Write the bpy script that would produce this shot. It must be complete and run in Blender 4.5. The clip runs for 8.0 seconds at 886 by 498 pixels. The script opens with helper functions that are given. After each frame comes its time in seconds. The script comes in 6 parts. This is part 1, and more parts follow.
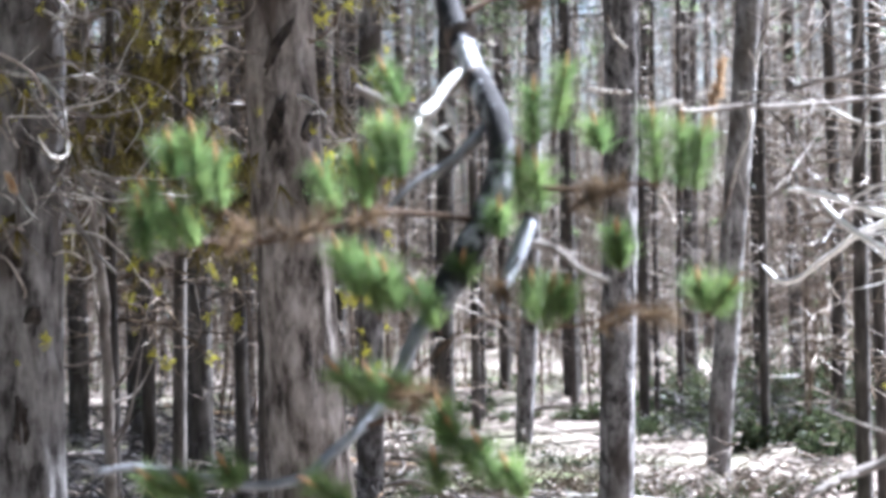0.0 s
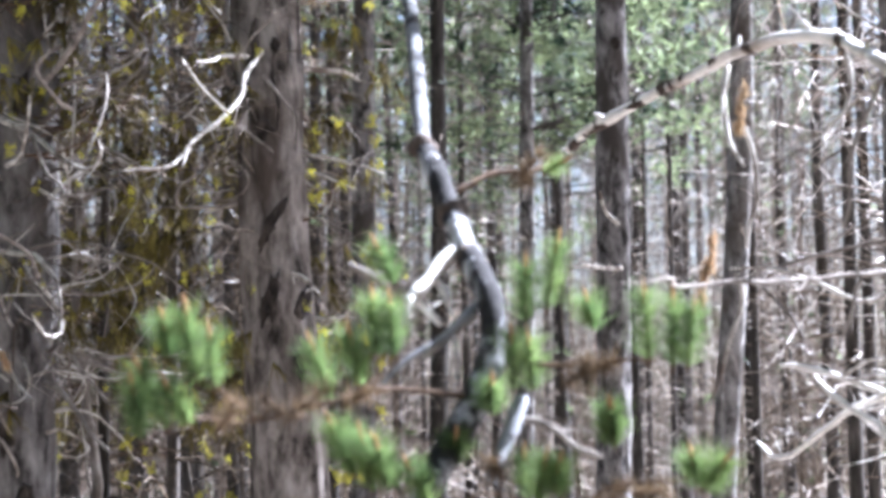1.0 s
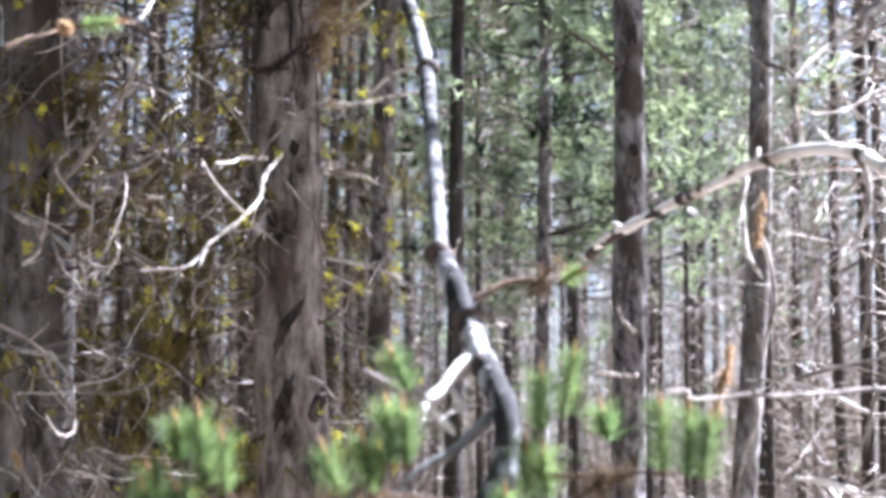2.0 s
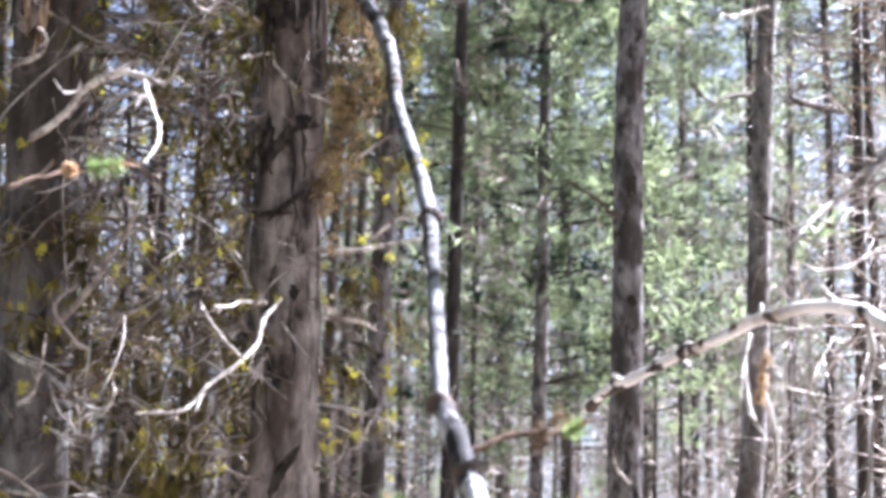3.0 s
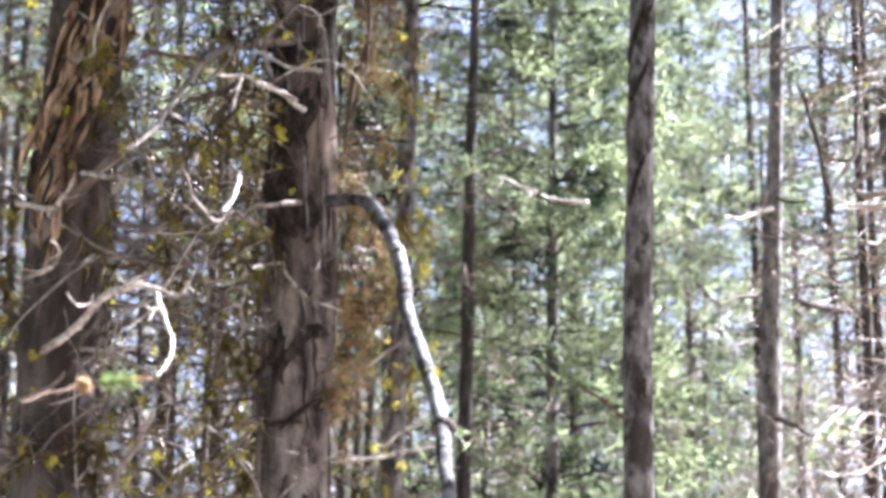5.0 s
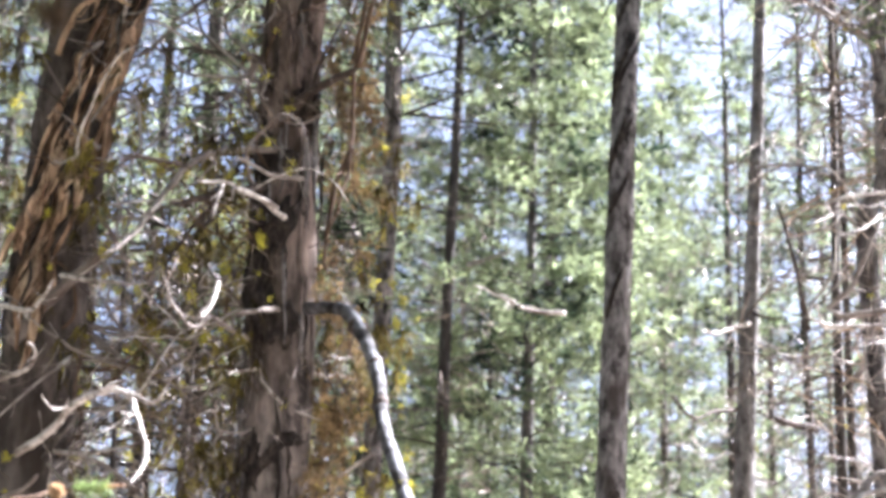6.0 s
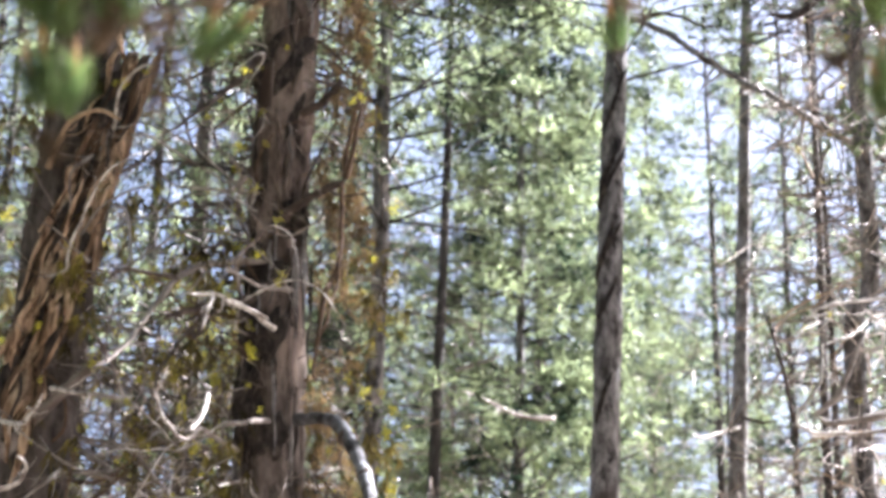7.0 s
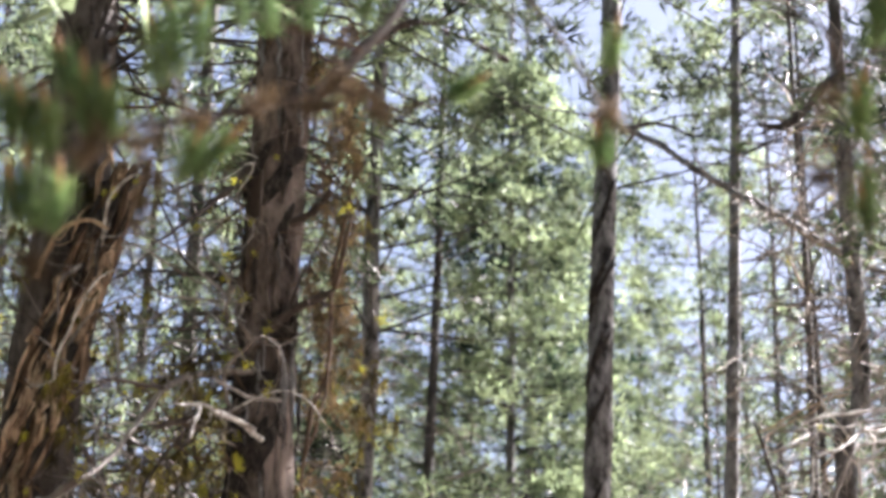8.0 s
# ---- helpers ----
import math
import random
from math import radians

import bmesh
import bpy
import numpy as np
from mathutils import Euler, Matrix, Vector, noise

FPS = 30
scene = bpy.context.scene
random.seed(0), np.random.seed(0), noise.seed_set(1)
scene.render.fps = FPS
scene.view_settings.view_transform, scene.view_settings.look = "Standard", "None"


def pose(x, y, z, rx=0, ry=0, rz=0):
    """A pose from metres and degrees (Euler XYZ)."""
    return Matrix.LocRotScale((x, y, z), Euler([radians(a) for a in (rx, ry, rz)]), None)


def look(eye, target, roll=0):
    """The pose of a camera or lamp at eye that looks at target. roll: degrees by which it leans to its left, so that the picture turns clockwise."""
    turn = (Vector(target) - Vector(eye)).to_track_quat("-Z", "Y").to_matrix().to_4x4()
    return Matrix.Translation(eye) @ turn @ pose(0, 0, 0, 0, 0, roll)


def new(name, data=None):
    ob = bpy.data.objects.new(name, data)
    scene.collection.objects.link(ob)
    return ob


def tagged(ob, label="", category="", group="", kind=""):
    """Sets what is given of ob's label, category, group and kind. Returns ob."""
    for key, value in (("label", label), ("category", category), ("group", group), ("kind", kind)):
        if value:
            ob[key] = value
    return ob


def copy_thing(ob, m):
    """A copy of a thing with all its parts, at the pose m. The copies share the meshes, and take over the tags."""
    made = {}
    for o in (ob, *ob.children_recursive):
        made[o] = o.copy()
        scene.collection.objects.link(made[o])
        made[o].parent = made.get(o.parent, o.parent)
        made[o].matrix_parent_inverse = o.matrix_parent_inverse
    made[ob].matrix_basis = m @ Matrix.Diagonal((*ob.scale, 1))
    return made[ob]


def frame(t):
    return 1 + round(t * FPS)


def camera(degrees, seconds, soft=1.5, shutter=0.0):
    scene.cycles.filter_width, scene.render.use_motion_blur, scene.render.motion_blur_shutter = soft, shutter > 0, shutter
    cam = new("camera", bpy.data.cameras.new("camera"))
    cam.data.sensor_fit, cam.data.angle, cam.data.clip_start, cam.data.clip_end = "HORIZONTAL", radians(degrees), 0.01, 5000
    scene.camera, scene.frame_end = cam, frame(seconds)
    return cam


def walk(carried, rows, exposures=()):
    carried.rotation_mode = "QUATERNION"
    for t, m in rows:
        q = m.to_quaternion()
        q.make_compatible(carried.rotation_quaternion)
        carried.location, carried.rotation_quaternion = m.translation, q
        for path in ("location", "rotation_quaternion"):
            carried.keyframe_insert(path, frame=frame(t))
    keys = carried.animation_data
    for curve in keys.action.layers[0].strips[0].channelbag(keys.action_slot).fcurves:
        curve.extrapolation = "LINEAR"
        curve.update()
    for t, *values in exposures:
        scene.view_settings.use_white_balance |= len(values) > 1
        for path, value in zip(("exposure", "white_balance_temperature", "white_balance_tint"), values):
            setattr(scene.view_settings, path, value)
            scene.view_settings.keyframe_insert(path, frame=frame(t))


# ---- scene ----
cam = camera(23, 8.0, soft=3.9)
cam.data.dof.use_dof, cam.data.dof.focus_distance, cam.data.dof.aperture_fstop = True, 10.5, 3.7


def view(x, y, z, tilt, turn, roll):
    """Eye, degrees above the horizon, degrees to the right, roll."""
    return pose(x, y, z, 90 + tilt, 0, -turn) @ pose(0, 0, 0, 0, 0, roll)


PATH = [
    (0.0, view(0.000, 0.000, 1.600, 0.729, 0.000, -0.744)),
    (0.5, view(0.001, -0.012, 1.597, 3.161, -0.128, -0.934)),
    (1.0, view(0.003, -0.016, 1.599, 5.376, 0.224, -0.986)),
    (1.2, view(0.005, -0.012, 1.603, 6.166, 0.255, -1.104)),
    (2.3, view(0.001, 0.013, 1.619, 9.094, -0.178, 0.460)),
    (2.5, view(-0.004, 0.034, 1.623, 10.059, 0.020, 0.509)),
    (3.0, view(-0.018, 0.035, 1.634, 11.869, -0.078, 1.266)),
    (3.5, view(-0.023, 0.035, 1.643, 13.303, -0.316, 1.336)),
    (4.0, view(-0.026, 0.028, 1.644, 14.969, 0.327, 0.947)),
    (4.5, view(-0.039, 0.022, 1.640, 16.081, 0.005, 0.239)),
    (4.7, view(-0.037, 0.023, 1.654, 16.533, -0.312, 0.608)),
    (5.8, view(-0.038, 0.000, 1.669, 19.128, 0.166, 1.591)),
    (6.0, view(-0.041, -0.005, 1.678, 19.905, 0.217, 1.968)),
    (6.5, view(-0.048, -0.018, 1.689, 21.210, -0.303, 1.530)),
    (7.0, view(-0.043, -0.061, 1.692, 22.600, 0.456, 1.441)),
    (7.5, view(-0.029, -0.050, 1.703, 24.435, 0.648, 1.357)),
    (8.0, view(-0.034, -0.051, 1.716, 25.404, 0.632, 1.493)),
]
walk(cam, PATH, [(0.0, 2.94, 5300, 13), (1.0, 3.04, 5340, 16), (2.5, 3.16, 5480, 20), (4.0, 3.42, 5640, 21), (6.5, 3.46, 5900, 19), (7.5, 3.14, 6020, 18), (8.0, 2.97, 6080, 18)])

# ---- light ----
SUN = Vector((0.60, 0.34, 0.72)).normalized()
world = bpy.data.worlds.new("sky")
scene.world = world
world.use_nodes = True
wn = world.node_tree.nodes
sky = wn.new("ShaderNodeTexSky")
sky.sky_type, sky.sun_disc = "NISHITA", False
sky.dust_density, sky.ozone_density = 4.0, 0.7
sky.sun_elevation, sky.sun_rotation = math.asin(SUN.z), math.atan2(SUN.x, SUN.y)
world.node_tree.links.new(sky.outputs[0], wn["Background"].inputs[0])
wn["Background"].inputs[1].default_value = 0.030
sun = new("sun", bpy.data.lights.new("sun", "SUN"))
sun.data.energy, sun.data.angle, sun.data.color = 5.0, radians(0.5), (1.0, 0.96, 0.90)
sun.matrix_world = look(SUN * 40, (0, 0, 0))


# ---- materials ----
def material(name, stops, scale, stretch=1.0, bump=0.3, rough=0.9, stain=None, stain_scale=1.5, translucent=0.0, vary=0.0, high=None, crisp=False, gloss=0.25, high_at=(5.2, 6.8)):
    """A noise-driven surface. stops: (place, colour) along the noise; stretch below 1 draws the grain out along z."""
    m = bpy.data.materials.new(name)
    m.use_nodes = True
    nt = m.node_tree
    n, ln = nt.nodes, nt.links.new
    b = n["Principled BSDF"]
    co = n.new("ShaderNodeTexCoord")
    mp = n.new("ShaderNodeMapping")
    mp.inputs["Scale"].default_value = (1, 1, stretch)
    ln(co.outputs["Object"], mp.inputs[0])
    nz = n.new("ShaderNodeTexNoise")
    nz.inputs["Scale"].default_value, nz.inputs["Detail"].default_value, nz.inputs["Roughness"].default_value = scale, 6, 0.65
    ln(mp.outputs[0], nz.inputs["Vector"])
    rp = n.new("ShaderNodeValToRGB")
    el = rp.color_ramp.elements
    while len(el) < len(stops):
        el.new(0.5)
    for e, (p, c) in zip(el, stops):
        e.position, e.color = p, (*c, 1)
    ln(nz.outputs[0], rp.inputs[0])
    colour = rp.outputs[0]
    if stain:
        sz = n.new("ShaderNodeTexNoise")
        sz.inputs["Scale"].default_value, sz.inputs["Detail"].default_value = stain_scale, 4
        ln(mp.outputs[0] if crisp else co.outputs["Object"], sz.inputs["Vector"])
        sr = n.new("ShaderNodeMapRange")
        sr.inputs[1].default_value, sr.inputs[2].default_value = (0.51, 0.66) if crisp else (0.48, 0.68)
        ln(sz.outputs[0], sr.inputs[0])
        mx = n.new("ShaderNodeMix")
        mx.data_type = "RGBA"
        ln(sr.outputs[0], mx.inputs[0])
        ln(colour, mx.inputs[6])
        mx.inputs[7].default_value = (*stain, 1)
        colour = mx.outputs[2]
    # multiplies the tint in towards the top, with a ragged start
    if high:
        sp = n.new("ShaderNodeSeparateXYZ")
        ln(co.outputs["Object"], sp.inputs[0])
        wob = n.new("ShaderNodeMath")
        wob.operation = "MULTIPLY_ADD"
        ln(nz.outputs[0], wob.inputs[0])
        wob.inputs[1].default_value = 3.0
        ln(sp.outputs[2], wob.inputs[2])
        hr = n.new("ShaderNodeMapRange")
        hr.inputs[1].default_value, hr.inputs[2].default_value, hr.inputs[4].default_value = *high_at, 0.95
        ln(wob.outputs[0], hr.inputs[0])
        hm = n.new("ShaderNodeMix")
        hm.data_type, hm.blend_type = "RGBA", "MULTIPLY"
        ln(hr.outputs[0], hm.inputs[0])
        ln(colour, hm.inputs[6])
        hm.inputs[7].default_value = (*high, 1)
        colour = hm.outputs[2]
    if vary:
        oi = n.new("ShaderNodeObjectInfo")
        ge = n.new("ShaderNodeNewGeometry")
        ad = n.new("ShaderNodeMath")
        ln(oi.outputs["Random"], ad.inputs[0])
        ln(ge.outputs["Random Per Island"], ad.inputs[1])
        mr = n.new("ShaderNodeMapRange")
        mr.inputs[1].default_value, mr.inputs[2].default_value = 0.0, 2.0
        mr.inputs[3].default_value, mr.inputs[4].default_value = 1 - vary, 1 + vary
        ln(ad.outputs[0], mr.inputs[0])
        hs = n.new("ShaderNodeHueSaturation")
        ln(mr.outputs[0], hs.inputs["Value"])
        ln(colour, hs.inputs["Color"])
        colour = hs.outputs[0]
    ln(colour, b.inputs["Base Color"])
    b.inputs["Roughness"].default_value = rough
    b.inputs["Specular IOR Level"].default_value = gloss
    if bump:
        bp = n.new("ShaderNodeBump")
        bp.inputs["Strength"].default_value, bp.inputs["Distance"].default_value = bump, 0.02
        ln(nz.outputs[0], bp.inputs["Height"])
        ln(bp.outputs[0], b.inputs["Normal"])
    if translucent:
        tr = n.new("ShaderNodeBsdfTranslucent")
        ln(colour, tr.inputs[0])
        ms = n.new("ShaderNodeMixShader")
        ms.inputs[0].default_value = translucent
        ln(b.outputs[0], ms.inputs[1])
        ln(tr.outputs[0], ms.inputs[2])
        ln(ms.outputs[0], n["Material Output"].inputs[0])
    return m


bark = material("pine_bark", [(0.37, (0.018, 0.016, 0.015)), (0.45, (0.10, 0.092, 0.091)), (0.555, (0.22, 0.207, 0.206)), (0.72, (0.38, 0.363, 0.362))], 15, 0.5, 1.0, stain=(0.065, 0.055, 0.05), stain_scale=6.0, crisp=True)
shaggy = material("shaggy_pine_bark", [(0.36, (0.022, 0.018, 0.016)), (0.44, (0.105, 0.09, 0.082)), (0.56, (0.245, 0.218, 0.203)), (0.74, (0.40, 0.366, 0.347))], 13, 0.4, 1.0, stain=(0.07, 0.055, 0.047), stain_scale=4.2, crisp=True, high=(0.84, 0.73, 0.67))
# high: browner upper bark, with the shade on the upper trunk painted in.
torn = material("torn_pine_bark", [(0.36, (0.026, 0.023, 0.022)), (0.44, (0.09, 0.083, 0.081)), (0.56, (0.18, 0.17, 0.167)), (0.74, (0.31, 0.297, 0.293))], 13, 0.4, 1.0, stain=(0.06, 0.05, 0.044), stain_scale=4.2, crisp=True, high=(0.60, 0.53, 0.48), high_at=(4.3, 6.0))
far_bark = material("thin_pine_bark", [(0.32, (0.014, 0.012, 0.011)), (0.55, (0.068, 0.06, 0.055)), (0.8, (0.18, 0.162, 0.15))], 14, 0.25, 0.5, stain=(0.05, 0.04, 0.031), stain_scale=1.0, vary=0.5)
pale_bark = material("pale_pine_bark", [(0.34, (0.04, 0.036, 0.034)), (0.45, (0.15, 0.141, 0.138)), (0.6, (0.28, 0.267, 0.263)), (0.75, (0.42, 0.403, 0.40))], 16, 0.5, 0.9, stain=(0.08, 0.066, 0.057), stain_scale=3)
knot_bark = material("dark_knot_bark", [(0.34, (0.011, 0.009, 0.009)), (0.5, (0.034, 0.028, 0.025)), (0.7, (0.11, 0.088, 0.075))], 34, 0.5, 0.9)
# Orange-brown inner bark; its pale end is raised to paint sunlight on it.
red_bark = material("torn_inner_bark", [(0.36, (0.035, 0.022, 0.014)), (0.47, (0.25, 0.16, 0.10)), (0.63, (0.66, 0.49, 0.34))], 26, 0.10, 1.0, vary=0.5)
pale = material("bleached_dead_wood", [(0.34, (0.12, 0.10, 0.088)), (0.43, (0.36, 0.33, 0.30)), (0.55, (0.60, 0.57, 0.535)), (0.75, (0.78, 0.75, 0.72))], 26, 0.8, 0.7, stain=(0.13, 0.10, 0.085), stain_scale=6)
# Lit copy of the bleached wood: sun on the stubs is put into colour.
white = material("sunlit_white_wood", [(0.3, (0.55, 0.52, 0.49)), (0.7, (0.86, 0.84, 0.81))], 20, 0.6, 0.3)
limb_wood = material("half_barked_limb", [(0.3, (0.46, 0.435, 0.41)), (0.5, (0.74, 0.715, 0.69)), (0.75, (0.86, 0.84, 0.815))], 14, 0.8, 0.5, stain=(0.34, 0.29, 0.25), stain_scale=6)
dark_brush = material("dark_brush_twigs", [(0.3, (0.02, 0.017, 0.017)), (0.55, (0.06, 0.053, 0.052)), (0.8, (0.24, 0.225, 0.22))], 8, 1, 0.2, 0.6, vary=0.5)
grey = material("grey_dead_wood", [(0.3, (0.09, 0.075, 0.065)), (0.5, (0.25, 0.22, 0.20)), (0.75, (0.42, 0.39, 0.36))], 18, 0.6, 0.4, stain=(0.09, 0.07, 0.06), stain_scale=4)
blue = material("weathered_silver_wood", [(0.3, (0.14, 0.145, 0.16)), (0.7, (0.34, 0.345, 0.37))], 20, 0.6, 0.4)
dark = material("dark_dead_wood", [(0.3, (0.018, 0.014, 0.012)), (0.6, (0.08, 0.06, 0.05)), (0.8, (0.17, 0.14, 0.12))], 18, 0.6, 0.4)
brown = material("brown_twig_bark", [(0.3, (0.035, 0.022, 0.015)), (0.6, (0.12, 0.075, 0.047)), (0.8, (0.22, 0.145, 0.095))], 24, 0.5, 0.4, vary=0.25)
tan = material("tan_peeled_wood", [(0.3, (0.22, 0.14, 0.08)), (0.6, (0.46, 0.33, 0.22)), (0.8, (0.60, 0.47, 0.34))], 20, 0.5, 0.4)
mottled = material("mottled_bough_bark", [(0.40, (0.014, 0.013, 0.013)), (0.46, (0.07, 0.068, 0.071)), (0.54, (0.15, 0.156, 0.17)), (0.75, (0.23, 0.238, 0.258))], 5.5, 0.9, 0.5)
charred = material("charred_bough_bark", [(0.42, (0.012, 0.011, 0.012)), (0.54, (0.03, 0.028, 0.03)), (0.60, (0.3, 0.3, 0.32)), (0.72, (0.62, 0.62, 0.63))], 9, 0.7, 0.5)
green = material("fresh_pine_needles", [(0.35, (0.10, 0.165, 0.06)), (0.65, (0.23, 0.31, 0.11))], 9, 1, 0, 0.5, translucent=0.5, vary=0.45)
# Near-black and pale noise patches paint shaded and sunlit clumps into the crowns.
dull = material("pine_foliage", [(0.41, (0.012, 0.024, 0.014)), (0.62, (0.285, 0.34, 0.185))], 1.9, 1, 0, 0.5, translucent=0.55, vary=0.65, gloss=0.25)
rust = material("dead_rust_needles", [(0.35, (0.09, 0.06, 0.034)), (0.65, (0.20, 0.14, 0.08))], 10, 1, 0, 0.7, translucent=0.3, vary=0.4)
tan_clump = material("dead_tan_clumps", [(0.35, (0.09, 0.06, 0.028)), (0.65, (0.44, 0.32, 0.165))], 6, 1, 0, 0.7, translucent=0.4, vary=0.6)
bud_brown = material("orange_buds", [(0.35, (0.30, 0.15, 0.06)), (0.65, (0.48, 0.28, 0.13))], 40, 1, 0.2, 0.6)
dry_tan = material("dry_tan_needles", [(0.35, (0.42, 0.28, 0.16)), (0.65, (0.60, 0.46, 0.30))], 30, 1, 0, 0.8, translucent=0.3, vary=0.3)
lichen_yellow = material("yellow_lichen", [(0.35, (0.40, 0.37, 0.035)), (0.65, (0.66, 0.62, 0.10))], 40, 1, 0.3, 0.9, translucent=0.4, vary=0.3)
dead_twig = material("grey_brown_twigs", [(0.3, (0.034, 0.026, 0.021)), (0.5, (0.15, 0.118, 0.092)), (0.75, (0.50, 0.43, 0.365))], 8, 1, 0.2, 0.45, vary=0.6, gloss=0.4)
bleached_twig = material("bleached_pinkish_twigs", [(0.3, (0.16, 0.125, 0.105)), (0.5, (0.40, 0.335, 0.295)), (0.72, (0.66, 0.59, 0.54))], 8, 1, 0.2, 0.5, vary=0.4)
# Brown twigs; the pale ramp end paints in white glints.
scrub_twig = material("brown_scrub_twigs", [(0.3, (0.022, 0.016, 0.012)), (0.5, (0.12, 0.09, 0.067)), (0.72, (0.56, 0.48, 0.41))], 8, 1, 0.2, 0.5, vary=0.65)
rusty_twig = material("rusty_twigs", [(0.3, (0.022, 0.015, 0.011)), (0.52, (0.095, 0.068, 0.045)), (0.72, (0.42, 0.34, 0.26))], 8, 1, 0.2, 0.5, vary=0.6)
beard = material("hair_lichen", [(0.36, (0.024, 0.018, 0.007)), (0.5, (0.14, 0.11, 0.03)), (0.64, (0.42, 0.36, 0.085))], 4.5, 1, 0, 0.8, translucent=0.4, vary=0.6)
duff = material("forest_floor", [(0.28, (0.05, 0.04, 0.034)), (0.45, (0.20, 0.16, 0.135)), (0.6, (0.37, 0.315, 0.28)), (0.78, (0.54, 0.485, 0.44))], 7, 1, 1.0, stain=(0.08, 0.095, 0.032), stain_scale=0.45)
leaf = material("shrub_leaves", [(0.35, (0.03, 0.045, 0.02)), (0.65, (0.085, 0.10, 0.05))], 4, 1, 0, 0.5, translucent=0.4, vary=0.4)


# ---- building helpers ----
def placed(o):
    up = placed(o.parent) @ o.matrix_parent_inverse if o.parent else Matrix.Identity(4)
    return up @ o.matrix_basis


def thing(name, at, label, category, group=""):
    o = new(name)
    o.empty_display_size = 0.2
    o.matrix_basis = Matrix.Translation(at)
    return tagged(o, label, category, group)


def mesh(name, verts, faces, m, smooth=True):
    me = bpy.data.meshes.new(name)
    me.from_pydata([tuple(v) for v in verts], [], faces)
    me.materials.append(m)
    if smooth:
        me.polygons.foreach_set("use_smooth", [True] * len(me.polygons))
    me.update()
    return me


def part(name, data, parent, label="", local=False):
    """A mesh as a part of a thing; local: its points are given from the thing's base."""
    o = new(name, data)
    o.parent = parent
    if not local:
        o.matrix_parent_inverse = placed(parent).inverted()
    if label:
        o["label"] = label
    return o


def spline(pts, step):
    """A smooth line through the points."""
    p = [Vector(q) for q in pts]
    p = [p[0] * 2 - p[1]] + p + [p[-1] * 2 - p[-2]]
    out = []
    for a, b, c, d in zip(p, p[1:], p[2:], p[3:]):
        n = max(2, int((c - b).length / step))
        for k in range(n):
            t = k / n
            out.append(0.5 * ((2 * b) + (c - a) * t + (2 * a - 5 * b + 4 * c - d) * t * t + (3 * b - a - 3 * c + d) * t ** 3))
    return out + [p[-2]]


def tube(line, radius, sides, verts, faces, rough=0.0, seed=0.0):
    """Adds a closed tapered tube along a line; radius: a function of 0..1."""
    n, base = len(line), len(verts)
    side = None
    for i, q in enumerate(line):
        d = (line[min(i + 1, n - 1)] - line[max(i - 1, 0)]).normalized()
        if side is None:
            side = d.orthogonal().normalized()
        side = (side - d * side.dot(d)).normalized()
        other = d.cross(side)
        r = radius(i / max(1, n - 1))
        for k in range(sides):
            a = math.tau * k / sides
            w = side * math.cos(a) + other * math.sin(a)
            f = 1.0
            if rough:
                f += rough * noise.noise((q + w * r) * 30 + Vector((seed, 0, 0))) + rough * noise.noise(q * 9 + Vector((0, seed, k * 0.3)))
            verts.append(q + w * r * f)
    for i in range(n - 1):
        for k in range(sides):
            a, b = base + i * sides + k, base + i * sides + (k + 1) % sides
            faces.append((a, b, b + sides, a + sides))
    faces.append(tuple(base + k for k in reversed(range(sides))))
    faces.append(tuple(base + (n - 1) * sides + k for k in range(sides)))


def limb(name, pts, r0, r1, m, parent, stubs=(1.6, 2.5, 5, 9, 16), joined=True):
    """A dead or living branch as a part of its tree, with knots, a crooked line and a few stubs."""
    pts = [Vector(p) for p in pts]
    if joined and "stem_x" in parent and math.hypot(pts[0].x - parent["stem_x"], pts[0].y - parent["stem_y"]) < 1.5:
        pts.insert(0, Vector((parent["stem_x"], parent["stem_y"], pts[0].z + 0.12)))
    length = sum((b - a).length for a, b in zip(pts, pts[1:]))
    line = spline(pts, max(0.018, min(0.05, length / 26)))
    s = random.uniform(0, 50)
    amp = min(0.012, length * 0.02)
    for i, q in enumerate(line):
        line[i] = q + Vector((noise.noise(q * 7 + Vector((s, 0, 0))), noise.noise(q * 7 + Vector((0, s, 0))), noise.noise(q * 7 + Vector((0, 0, s))))) * amp
    v, f = [], []
    tube(line, lambda t: max(0.0015, (r0 + (r1 - r0) * t) * (1 - 0.55 * max(0, t - 0.9) * 10)), 8 if r0 > 0.012 else 6, v, f, 0.22, s)
    for k in range(int(length / 0.10)):
        i = random.randrange(2, max(3, len(line) - 1))
        i = min(i, len(line) - 2)
        t = i / len(line)
        r = r0 + (r1 - r0) * t
        d = (line[i + 1] - line[i - 1]).normalized()
        w = (d.orthogonal().normalized().lerp(Vector((random.uniform(-1, 1), random.uniform(-1, 1), random.uniform(-1, 1))), 0.6) + d * 0.5).normalized()
        reach = random.choice(stubs) * r + 0.01
        tw = spline([line[i], line[i] + w * reach * 0.5 + Vector((0, 0, -0.1 * reach)), line[i] + w * reach + d * reach * 0.3], 0.03)
        tube(tw, lambda u: r * (0.4 - 0.28 * u), 5, v, f)
    return part(name, mesh(name, v, f, m), parent)


